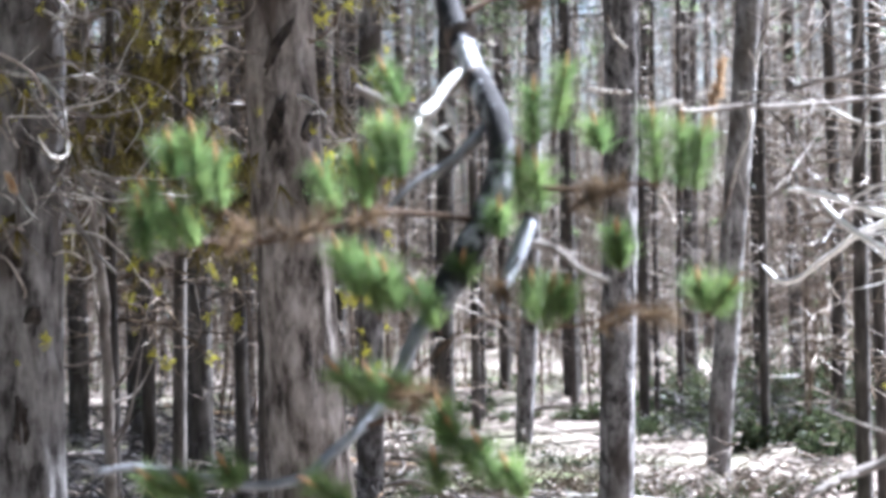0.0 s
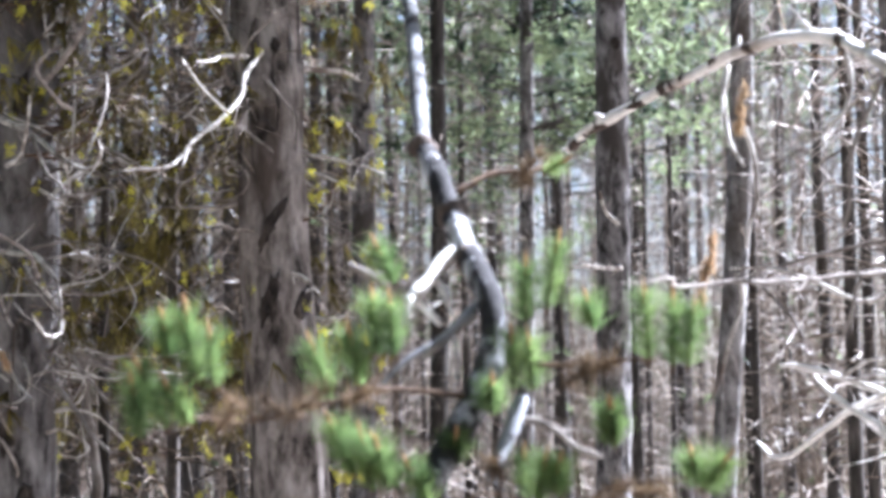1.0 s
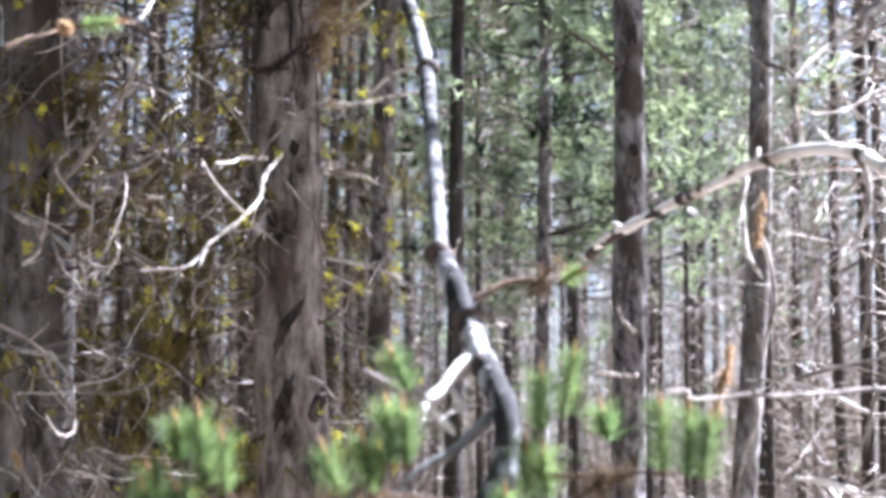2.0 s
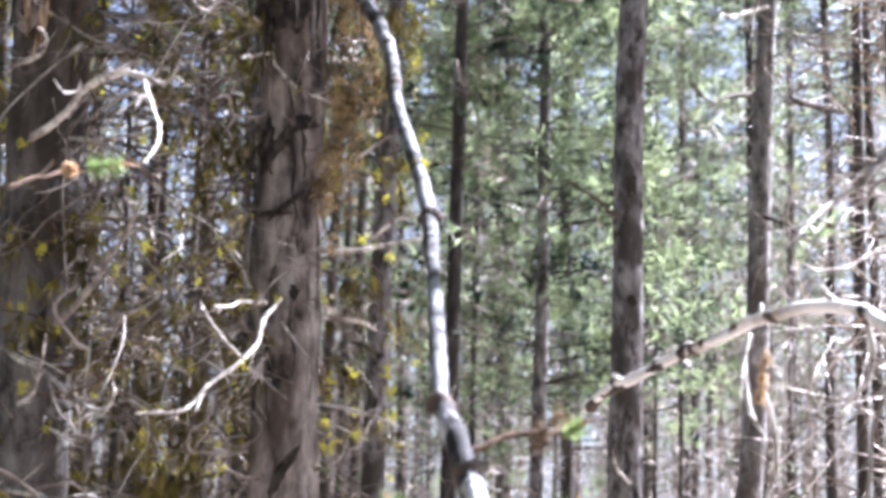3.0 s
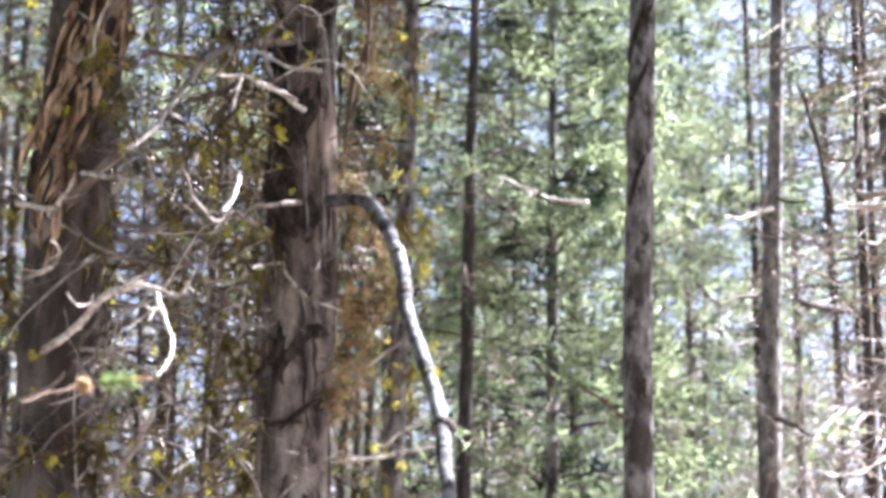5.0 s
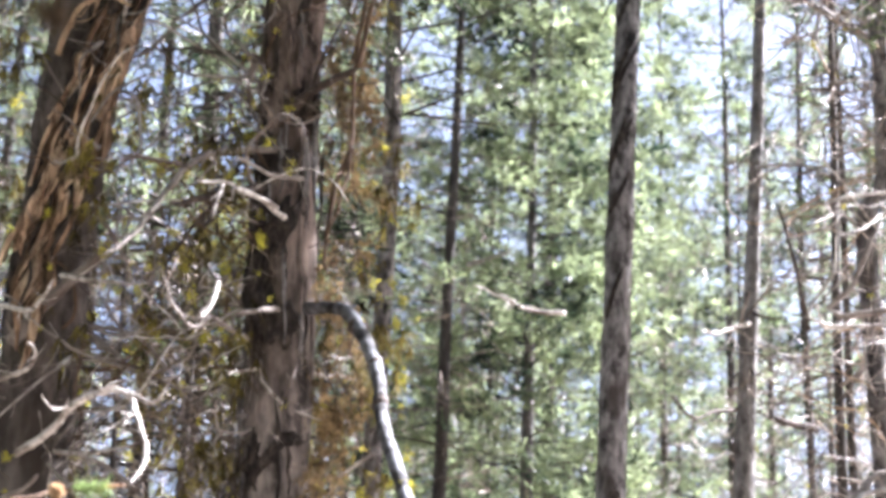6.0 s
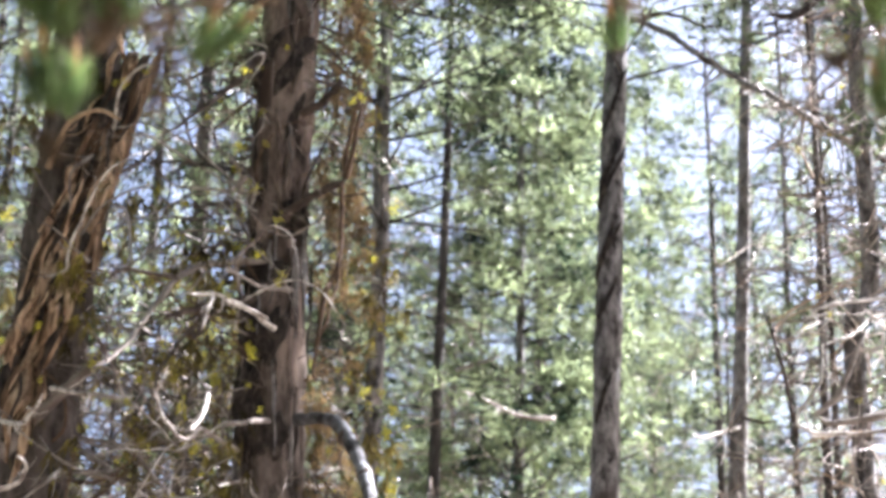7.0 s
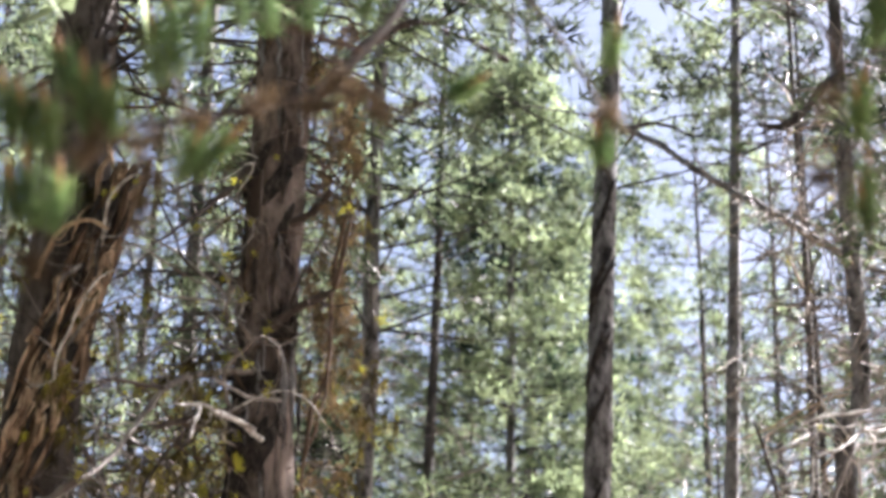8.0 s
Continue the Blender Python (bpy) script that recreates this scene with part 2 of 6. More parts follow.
def furrow(q, r, a, twist, seed):
    """How far the bark stands out at an angle round a trunk, in parts of its roughness."""
    b = a + twist * q.z
    u = Vector((math.cos(b) * r * 9, math.sin(b) * r * 9, q.z * 1.1 + seed))
    g = noise.noise(u) * 0.6 + abs(noise.noise(Vector((u.x * 2.6, u.y * 2.6, u.z * 2.2)))) * 1.1 - 0.35 + noise.noise(Vector((u.x * 7, u.y * 7, u.z * 7))) * 0.35
    return g + noise.noise(Vector((q.z * 0.9, seed, a))) * 0.5


trunks = {}


def stem(pts, radii, sides=36, step=0.035, rough=0.085, twist=0.0, seed=0.0, tree=None):
    """A trunk with furrowed bark. pts: its line from the ground up; radii: at the same places."""
    line = spline(pts, step)
    zs, v, f = [p[2] for p in pts], [], []
    for i, q in enumerate(line):
        r = float(np.interp(q.z, zs, radii))
        for k in range(sides):
            a = math.tau * k / sides
            g = furrow(q, r, a, twist, seed)
            v.append((q.x + math.cos(a) * r * (1 + rough * g), q.y + math.sin(a) * r * (1 + rough * g), q.z))
    n = len(line)
    for i in range(n - 1):
        for k in range(sides):
            a, b = i * sides + k, i * sides + (k + 1) % sides
            f.append((a, b, b + sides, a + sides))
    f.append(tuple((n - 1) * sides + k for k in range(sides)))
    if tree:
        trunks[tree.name] = (line, zs, radii, rough, twist, seed)
    return v, f


def knot(parent, x, z, wide, high, tilt=0.0, m=None):
    """A dark healed scar that follows the bark of a trunk on its open side, with a ragged lip; dark colour paints the
    hollow's shade.
    """
    line, zs, radii, rough, twist, seed = trunks[parent.name]
    v, f = [], []
    rings = [(1.0, -0.012), (0.9, 0.014), (0.68, 0.019), (0.4, 0.012), (0.03, 0.010)]
    n = 18
    for s, out in rings:
        for k in range(n):
            a = math.tau * k / n
            j = 1 + 0.5 * noise.noise(Vector((x * 90 + math.cos(a) * 1.6, z * 90, math.sin(a) * 1.6))) + 0.5 * noise.noise(Vector((math.cos(a) * 5, z * 40, math.sin(a) * 5)))
            dz = math.sin(a) * high * s * j
            px = x + math.cos(a) * wide * s * j + tilt * dz
            q = min(line, key=lambda w: abs(w.z - z - dz))
            r = float(np.interp(z + dz, zs, radii))
            c = -math.pi / 2 + math.asin(max(-0.95, min(0.95, (px - q.x) / r)))
            w = r * (1 + rough * furrow(q, r, c, twist, seed)) + out
            v.append((q.x + math.cos(c) * w, q.y + math.sin(c) * w, z + dz))
    for i in range(len(rings) - 1):
        for k in range(n):
            a, b = i * n + k, i * n + (k + 1) % n
            f.append((a, b, b + n, a + n))
    f.append(tuple((len(rings) - 1) * n + k for k in range(n)))
    return part("knot", mesh("knot", v, f, m or knot_bark), parent, "dark bark scar with shade painted in")


def needle_fan(at, way, count, reach, width, spread, verts, faces):
    """Adds needles round a point, as slim triangles that spread from the way given."""
    d = Vector(way).normalized()
    s = d.orthogonal().normalized()
    o = d.cross(s)
    for k in range(count):
        a, b = random.uniform(0, math.tau), spread * (0.35 + 0.65 * random.random())
        w = d * math.cos(b) + (s * math.cos(a) + o * math.sin(a)) * math.sin(b)
        c = w.cross(Vector((random.uniform(-1, 1), random.uniform(-1, 1), random.uniform(-1, 1)))).normalized() * width
        r = reach * random.uniform(0.7, 1.1)
        i = len(verts)
        verts.extend((at - c, at + c, at + w * r))
        faces.append((i, i + 1, i + 2))


def sprig(parent, foot, tip, dead, reach=0.072):
    """One shoot with its needles and bud. dead: 0 green, 1 rusty, 2 bare orange bud."""
    foot, tip = Vector(foot), Vector(tip)
    d = tip - foot
    v, f = [], []
    line = spline([foot, foot.lerp(tip, 0.5) + Vector((0, 0, -0.06 * d.length)), tip], 0.02)
    tube(line, lambda t: 0.0032 - 0.0015 * t, 6, v, f)
    shoot = part("shoot", mesh("shoot", v, f, brown), parent)
    size = d.length
    if dead == 2:
        v, f = [], []
        for i in range(48):
            needle_fan(foot.lerp(tip, random.random()), (random.gauss(0, 1), random.gauss(0, 1), random.gauss(0, 1)), 7, 0.026, 0.0026, 1.2, v, f)
        part("needles", mesh("needles", v, f, dry_tan, False), shoot, "tan dead needles")
    if dead < 2:
        v, f = [], []
        n = 36
        for i in range(n):
            t = 0.10 + 0.90 * i / (n - 1)
            needle_fan(foot.lerp(tip, t), d, 4 if dead else 9 if reach > 0.06 else 6, reach * (0.8 if dead else 1.0), 0.0013, 1.5 if dead else 1.25, v, f)
        part("needles", mesh("needles", v, f, rust if dead else green, False), shoot, "rust-brown dead needles" if dead else "fresh green needles")
    if dead == 0:
        v, f = [], []
        e = d.normalized()
        k = 1.6 if dead == 2 else 1.0
        tube(spline([tip - e * 0.012, tip + e * 0.012, tip + e * 0.034 * k, tip + e * 0.05 * k], 0.006), lambda t: 0.0052 * k * (math.sin(math.pi * (0.18 + 0.8 * t)) + 0.05), 8, v, f)
        part("bud", mesh("bud", v, f, bud_brown), shoot, "orange bud")


lichen_v, lichen_f = [], []


def lichen(at, size=0.028):
    """One tuft of shrubby lichen on a twig."""
    at = Vector(at)
    for k in range(20):
        q = at + Vector((random.gauss(0, 0.35), random.gauss(0, 0.35), random.gauss(0, 0.45))) * size
        needle_fan(q, (random.gauss(0, 1), random.gauss(0, 1), random.gauss(0, 1)), 5, size * 0.65, size * 0.055, 1.3, lichen_v, lichen_f)


# ---- ground ----
def rise(x, y):
    """The forest floor's height: low mounds, flat near the eye."""
    far = min(1.0, max(0.0, (y - 10) / 8))
    return 0.10 * noise.noise(Vector((x * 0.35, y * 0.35, 3.1))) * far + 0.05 * noise.noise(Vector((x * 1.3, y * 1.3, 9.0))) - 0.03


xs = [-400, -150, -60, -30] + [-16 + 0.25 * i for i in range(129)] + [30, 60, 150, 400]
ys = [-400, -150, -50, -20, -8] + [-4 + 0.3 * i for i in range(220)] + [75, 100, 180, 400]
gv = [(x, y, rise(x, y)) for y in ys for x in xs]
w = len(xs)
gf = [(j * w + i, j * w + i + 1, (j + 1) * w + i + 1, (j + 1) * w + i) for j in range(len(ys) - 1) for i in range(w - 1)]
tagged(new("ground", mesh("ground", gv, gf, duff)), "sunlit forest floor of dry needles and brown duff", "ground", kind="structure")

# ---- the large trees ----
main_pine = thing("pine_tree", (-0.52, 8.9, 0), "large pine with shaggy grey furrowed bark and dead branches", "tree")
v, f = stem([(-0.50, 8.9, -0.25), (-0.53, 8.9, 0.4), (-0.56, 8.9, 0.9), (-0.63, 8.9, 2.05), (-0.67, 8.9, 2.75), (-0.685, 8.9, 4.3), (-0.715, 8.9, 5.5), (-0.71, 8.9, 6.65), (-0.71, 8.9, 9.0), (-0.70, 8.9, 13.5)],
            [0.23, 0.185, 0.165, 0.152, 0.143, 0.140, 0.137, 0.132, 0.11, 0.04], 52, 0.028, 0.13, 0.35, 1.7, main_pine)
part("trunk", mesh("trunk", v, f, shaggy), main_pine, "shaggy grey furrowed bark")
left_pine = thing("pine_tree", (-1.75, 8.9, 0), "large pine with grey bark and torn orange bark strips", "tree")
v, f = stem([(-1.76, 8.9, -0.25), (-1.75, 8.9, 0.5), (-1.74, 8.9, 2.05), (-1.70, 8.9, 3.2), (-1.70, 8.9, 4.6), (-1.66, 8.9, 5.4), (-1.63, 8.9, 6.1), (-1.655, 8.9, 7.2), (-1.66, 8.9, 9.0), (-1.6, 8.9, 13.0)],
            [0.25, 0.20, 0.18, 0.165, 0.165, 0.165, 0.155, 0.14, 0.12, 0.05], 52, 0.028, 0.16, 0.25, 8.2, left_pine)
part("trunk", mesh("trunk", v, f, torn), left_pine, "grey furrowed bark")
straight_pine = thing("pine_tree", (1.17, 15, 0), "tall straight pine with grey-brown bark", "tree")
v, f = stem([(1.16, 15, -0.2), (1.17, 15, 0.1), (1.22, 15, 1.8), (1.25, 15, 3.5), (1.265, 15, 5.6), (1.31, 15, 7.3), (1.36, 15, 8.9), (1.45, 15, 11.15), (1.5, 15, 14.0), (1.5, 15, 17.0)],
            [0.14, 0.122, 0.118, 0.115, 0.107, 0.098, 0.092, 0.078, 0.06, 0.01], 36, 0.04, 0.13, 0.9, 4.4, straight_pine)
part("trunk", mesh("trunk", v, f, bark), straight_pine)
leaning_pine = thing("pine_tree", (2.12, 17, 0), "leaning pine tapering to a slim pale top", "tree")
v, f = stem([(2.10, 17, -0.2), (2.12, 17, 0.05), (2.26, 17, 1.8), (2.42, 17, 3.75), (2.51, 17, 6.2), (2.60, 17, 7.9), (2.69, 17, 9.9), (2.78, 17, 12.4), (2.85, 17, 15.0)],
            [0.12, 0.10, 0.10, 0.10, 0.085, 0.062, 0.052, 0.04, 0.01], 26, 0.05, 0.09, 0.3, 6.1)
part("trunk", mesh("trunk", v, f, pale_bark), leaning_pine)
thin_pine = thing("pine_tree", (0.74, 20.5, 0), "thin dark pine standing in dry duff", "tree")
v, f = stem([(0.73, 20.5, -0.2), (0.74, 20.5, 0.05), (0.83, 20.5, 1.85), (0.91, 20.5, 5.2), (0.92, 20.5, 7.1), (0.92, 20.5, 9.8), (0.89, 20.5, 13.1), (0.9, 20.5, 16)],
            [0.10, 0.085, 0.085, 0.068, 0.058, 0.04, 0.028, 0.006], 20, 0.07, 0.08, 0, 2.1)
part("trunk", mesh("trunk", v, f, bark), thin_pine)
slim_pine = thing("pine_tree", (-0.48, 14, 0), "slim grey pine behind a shaggy trunk", "tree")
v, f = stem([(-0.49, 14, -0.2), (-0.47, 14, 1.5), (-0.445, 14, 3.8), (-0.38, 14, 6.3), (-0.37, 14, 7.6), (-0.39, 14, 8.6), (-0.36, 14, 11), (-0.3, 14, 15)],
            [0.095, 0.08, 0.074, 0.06, 0.062, 0.055, 0.04, 0.008], 22, 0.06, 0.10, 0.2, 3.3)
part("trunk", mesh("trunk", v, f, bark), slim_pine)
edge_pine = thing("pine_tree", (2.52, 7.8, 0), "dead pine with bleached curling branches", "tree")
v, f = stem([(2.52, 7.8, -0.2), (2.52, 7.8, 3), (2.53, 7.8, 6), (2.54, 7.8, 10)], [0.12, 0.10, 0.085, 0.03], 24, 0.05, 0.1, 0.2, 7.7)
part("trunk", mesh("trunk", v, f, bark), edge_pine)
bleached_pine = thing("pine_tree", (2.6, 12, 0), "half-dead pine with bleached pinkish branches", "tree")
v, f = stem([(2.55, 12, -0.2), (2.56, 12, 2), (2.58, 12, 4), (2.5, 12, 6.2), (2.62, 12, 6.6), (2.6, 12, 8.1), (2.6, 12, 11)], [0.085, 0.075, 0.068, 0.062, 0.06, 0.055, 0.02], 22, 0.05, 0.1, 0.3, 2.9)
part("trunk", mesh("trunk", v, f, bark), bleached_pine)
right_snag = thing("dead_tree", (1.88, 6.3, 0), "bare dead tree with long bleached limbs", "tree")
v, f = stem([(1.88, 6.3, -0.2), (1.88, 6.3, 1.5), (1.87, 6.3, 3.2), (1.88, 6.3, 4.6)], [0.09, 0.075, 0.06, 0.02], 20, 0.05, 0.08, 0.2, 5.7)
part("trunk", mesh("trunk", v, f, grey), right_snag)
for o, x, y in ((edge_pine, 2.52, 7.8), (right_snag, 1.88, 6.3)):
    o["stem_x"], o["stem_y"] = x, y
long_limb = right_snag
live_bough = main_pine
high_bough = main_pine

# ---- branches of the near trees ----
random.seed(11)
limb("branch", [(-0.777, 8.200, 2.911), (-0.859, 8.050, 2.982), (-0.912, 7.900, 3.071)], 0.0074, 0.0041, pale, main_pine)
limb("branch", [(-0.681, 8.700, 3.230), (-0.732, 8.567, 3.129), (-0.751, 8.433, 3.015), (-0.786, 8.300, 2.926), (-0.858, 8.167, 2.834), (-0.901, 8.033, 2.764), (-0.921, 7.900, 2.661)], 0.0113, 0.0072, pale, main_pine)
limb("branch", [(-0.897, 8.000, 2.745), (-0.970, 7.900, 2.662), (-1.123, 7.800, 2.638)], 0.0093, 0.0051, pale, main_pine)
limb("branch", [(-1.785, 8.600, 2.998), (-1.547, 8.380, 2.855), (-1.376, 8.160, 2.718), (-1.255, 7.940, 2.665), (-1.186, 7.720, 2.683), (-1.159, 7.500, 2.706)], 0.0134, 0.0049, pale, left_pine)
limb("branch", [(-1.539, 8.300, 2.843), (-1.429, 8.050, 2.661), (-1.302, 7.800, 2.544)], 0.0086, 0.0040, grey, left_pine)
limb("branch", [(-1.634, 8.300, 2.726), (-1.547, 8.150, 2.777), (-1.491, 8.000, 2.955)], 0.0097, 0.0052, pale, left_pine)
limb("branch", [(-1.402, 8.400, 2.960), (-1.438, 8.267, 2.984), (-1.487, 8.133, 3.079), (-1.391, 8.000, 3.140)], 0.0098, 0.0042, grey, left_pine)
limb("branch", [(-0.545, 9.000, 3.218), (-0.395, 9.200, 3.235), (-0.304, 9.400, 3.227)], 0.0128, 0.0073, pale, main_pine)
limb("branch", [(-0.543, 8.900, 2.850), (-0.444, 8.800, 2.811), (-0.316, 8.700, 2.772), (-0.192, 8.600, 2.719)], 0.0104, 0.0056, pale, main_pine)
limb("branch", [(-0.528, 8.900, 2.771), (-0.409, 8.700, 2.712), (-0.296, 8.500, 2.639)], 0.0081, 0.0044, pale, main_pine)
limb("branch", [(-0.734, 8.600, 3.196), (-0.813, 8.467, 3.173), (-0.844, 8.333, 3.134), (-0.903, 8.200, 3.104)], 0.0100, 0.0064, pale, main_pine)
limb("branch", [(-0.683, 8.720, 3.139), (-0.605, 8.700, 3.041), (-0.559, 8.680, 2.975), (-0.559, 8.660, 2.848)], 0.0068, 0.0045, grey, main_pine)
limb("branch", [(-0.777, 8.720, 2.938), (-0.697, 8.670, 2.867), (-0.632, 8.620, 2.813)], 0.0079, 0.0045, grey, main_pine)
limb("branch", [(-0.757, 8.800, 2.512), (-0.800, 8.600, 2.508), (-0.855, 8.400, 2.518)], 0.0069, 0.0033, grey, main_pine)
limb("branch", [(-1.768, 8.600, 2.441), (-1.655, 8.486, 2.413), (-1.545, 8.371, 2.386), (-1.451, 8.257, 2.301), (-1.403, 8.143, 2.176), (-1.383, 8.029, 2.069), (-1.419, 7.914, 2.050), (-1.453, 7.800, 2.126)], 0.0112, 0.0051, pale, left_pine)
limb("branch", [(-1.702, 8.500, 2.027), (-1.589, 8.300, 1.885), (-1.494, 8.100, 1.820)], 0.0099, 0.0042, pale, left_pine)
limb("branch", [(-1.590, 8.700, 2.141), (-1.440, 8.533, 2.024), (-1.339, 8.367, 1.912), (-1.227, 8.200, 1.804)], 0.0102, 0.0053, grey, left_pine)
limb("branch", [(-1.560, 8.700, 1.912), (-1.440, 8.533, 1.845), (-1.339, 8.367, 1.708), (-1.227, 8.200, 1.633)], 0.0124, 0.0064, grey, left_pine)
limb("branch", [(-0.589, 8.800, 2.346), (-0.518, 8.650, 2.310), (-0.450, 8.500, 2.229)], 0.0103, 0.0055, pale, main_pine)
limb("branch", [(-0.483, 8.800, 2.159), (-0.414, 8.650, 2.148), (-0.310, 8.500, 2.137)], 0.0080, 0.0044, pale, main_pine)
limb("branch", [(-1.822, 8.400, 4.413), (-1.643, 8.200, 4.334), (-1.548, 8.000, 4.315), (-1.486, 7.800, 4.324)], 0.0120, 0.0061, pale, left_pine)
limb("branch", [(-1.769, 8.400, 4.093), (-1.613, 8.200, 4.099), (-1.556, 8.000, 4.100), (-1.556, 7.800, 4.075)], 0.0109, 0.0051, pale, left_pine)
limb("branch", [(-1.806, 8.750, 4.363), (-1.653, 8.633, 4.511), (-1.498, 8.517, 4.607), (-1.384, 8.400, 4.682)], 0.0318, 0.0174, grey, left_pine)
limb("branch", [(-1.516, 7.600, 3.591), (-1.391, 7.414, 3.614), (-1.296, 7.229, 3.633), (-1.192, 7.043, 3.662), (-1.075, 6.857, 3.630), (-0.997, 6.671, 3.558), (-0.931, 6.486, 3.432), (-0.879, 6.300, 3.305)], 0.0148, 0.0065, pale, left_pine)
limb("branch", [(-0.881, 6.300, 3.316), (-0.871, 6.200, 3.221), (-0.889, 6.100, 3.138)], 0.0065, 0.0040, pale, left_pine)
limb("branch", [(-1.131, 6.900, 3.635), (-1.060, 6.750, 3.618), (-0.990, 6.600, 3.599)], 0.0090, 0.0051, pale, left_pine)
limb("branch", [(-0.973, 6.500, 3.521), (-0.883, 6.450, 3.483), (-0.834, 6.400, 3.554)], 0.0076, 0.0042, pale, left_pine)
limb("branch", [(-0.816, 8.700, 4.399), (-0.927, 8.520, 4.421), (-0.939, 8.340, 4.378), (-0.977, 8.160, 4.270), (-1.032, 7.980, 4.288), (-1.059, 7.800, 4.363)], 0.0124, 0.0061, grey, main_pine)
limb("branch", [(-0.900, 8.200, 4.475), (-0.908, 8.100, 4.346), (-0.945, 8.000, 4.257)], 0.0106, 0.0083, pale, main_pine)
limb("branch", [(-0.698, 8.750, 4.552), (-0.772, 8.600, 4.492), (-0.852, 8.450, 4.429)], 0.0125, 0.0077, grey, main_pine)
limb("branch", [(-0.752, 8.750, 4.283), (-0.822, 8.575, 4.220), (-0.850, 8.400, 4.155)], 0.0091, 0.0054, pale, main_pine)
limb("branch", [(-1.569, 8.400, 4.540), (-1.430, 8.267, 4.488), (-1.325, 8.133, 4.435), (-1.186, 8.000, 4.389)], 0.0098, 0.0062, pale, left_pine)
limb("branch", [(-0.867, 8.300, 4.918), (-0.798, 8.400, 4.926), (-0.702, 8.500, 4.913)], 0.0086, 0.0110, pale, main_pine)
limb("branch", [(-0.576, 9.000, 4.345), (-0.508, 9.267, 4.418), (-0.435, 9.533, 4.500), (-0.357, 9.800, 4.559)], 0.0140, 0.0089, pale, main_pine)
limb("branch", [(-1.557, 8.600, 3.093), (-1.417, 8.350, 3.172), (-1.296, 8.100, 3.244), (-1.182, 7.850, 3.352), (-1.097, 7.600, 3.395)], 0.0156, 0.0069, grey, left_pine)
limb("branch", [(-1.750, 8.400, 3.601), (-1.595, 8.200, 3.602), (-1.504, 8.000, 3.614)], 0.0120, 0.0062, grey, left_pine)
limb("branch", [(-0.558, 8.900, 3.479), (-0.490, 8.800, 3.463), (-0.284, 8.700, 3.461), (-0.114, 8.600, 3.474)], 0.0115, 0.0056, pale, main_pine)
limb("branch", [(-0.441, 9.200, 3.934), (-0.360, 9.200, 3.995), (-0.270, 9.200, 4.060)], 0.0107, 0.0072, pale, main_pine)
limb("branch", [(-0.326, 9.000, 3.556), (-0.230, 8.900, 3.617), (-0.134, 8.800, 3.621)], 0.0093, 0.0046, pale, main_pine)
limb("branch", [(-1.727, 8.700, 5.669), (-1.661, 8.625, 5.820), (-1.587, 8.550, 5.859), (-1.477, 8.475, 5.853), (-1.372, 8.400, 5.782)], 0.0135, 0.0076, tan, left_pine)
limb("branch", [(-0.621, 8.720, 5.135), (-0.709, 8.580, 5.085), (-0.779, 8.440, 5.061), (-0.879, 8.300, 5.060)], 0.0113, 0.0065, grey, main_pine)
limb("branch", [(-0.694, 8.720, 4.957), (-0.764, 8.547, 4.958), (-0.879, 8.373, 4.963), (-1.016, 8.200, 4.906)], 0.0124, 0.0064, pale, main_pine)
limb("branch", [(-0.918, 8.300, 4.933), (-0.932, 8.250, 4.838), (-0.945, 8.200, 4.744)], 0.0086, 0.0053, pale, main_pine)
limb("branch", [(-0.695, 8.800, 5.304), (-0.863, 8.650, 5.237), (-0.992, 8.500, 5.154), (-1.080, 8.350, 5.023), (-1.170, 8.200, 4.796), (-1.242, 8.050, 4.594), (-1.329, 7.900, 4.460)], 0.0175, 0.0085, grey, main_pine)
limb("branch", [(-1.074, 8.300, 5.011), (-1.195, 8.150, 4.972), (-1.296, 8.000, 4.925)], 0.0108, 0.0052, dark, main_pine)
limb("branch", [(-0.783, 8.800, 5.123), (-0.865, 8.633, 5.038), (-1.021, 8.467, 4.935), (-1.106, 8.300, 4.827)], 0.0206, 0.0097, dark, main_pine)
limb("branch", [(-0.766, 8.900, 6.437), (-0.836, 8.760, 6.282), (-0.901, 8.620, 6.092), (-0.981, 8.480, 5.934), (-1.057, 8.340, 5.780), (-1.160, 8.200, 5.619)], 0.0185, 0.0074, dark, main_pine)
limb("branch", [(-0.569, 8.900, 6.727), (-0.419, 8.600, 6.723), (-0.277, 8.300, 6.691), (-0.076, 8.000, 6.633)], 0.0346, 0.0166, dark, main_pine)
limb("branch", [(-0.720, 8.800, 5.447), (-0.605, 8.733, 5.550), (-0.489, 8.667, 5.597), (-0.405, 8.600, 5.616)], 0.0274, 0.0156, dark, main_pine)
limb("branch", [(-0.405, 8.600, 5.616), (-0.378, 8.600, 5.772), (-0.353, 8.600, 5.959)], 0.0134, 0.0100, brown, main_pine)
limb("branch", [(-0.375, 8.700, 6.046), (-0.411, 8.660, 5.725), (-0.413, 8.620, 5.489), (-0.417, 8.580, 5.170), (-0.453, 8.540, 4.947), (-0.491, 8.500, 4.779)], 0.0113, 0.0066, brown, main_pine)
limb("branch", [(-0.419, 8.600, 5.213), (-0.474, 8.567, 5.025), (-0.505, 8.533, 4.724), (-0.484, 8.500, 4.647)], 0.0123, 0.0077, brown, main_pine)
limb("branch", [(-0.739, 8.900, 5.968), (-0.669, 8.833, 6.015), (-0.532, 8.767, 6.064), (-0.448, 8.700, 6.148)], 0.0254, 0.0158, dark, main_pine)
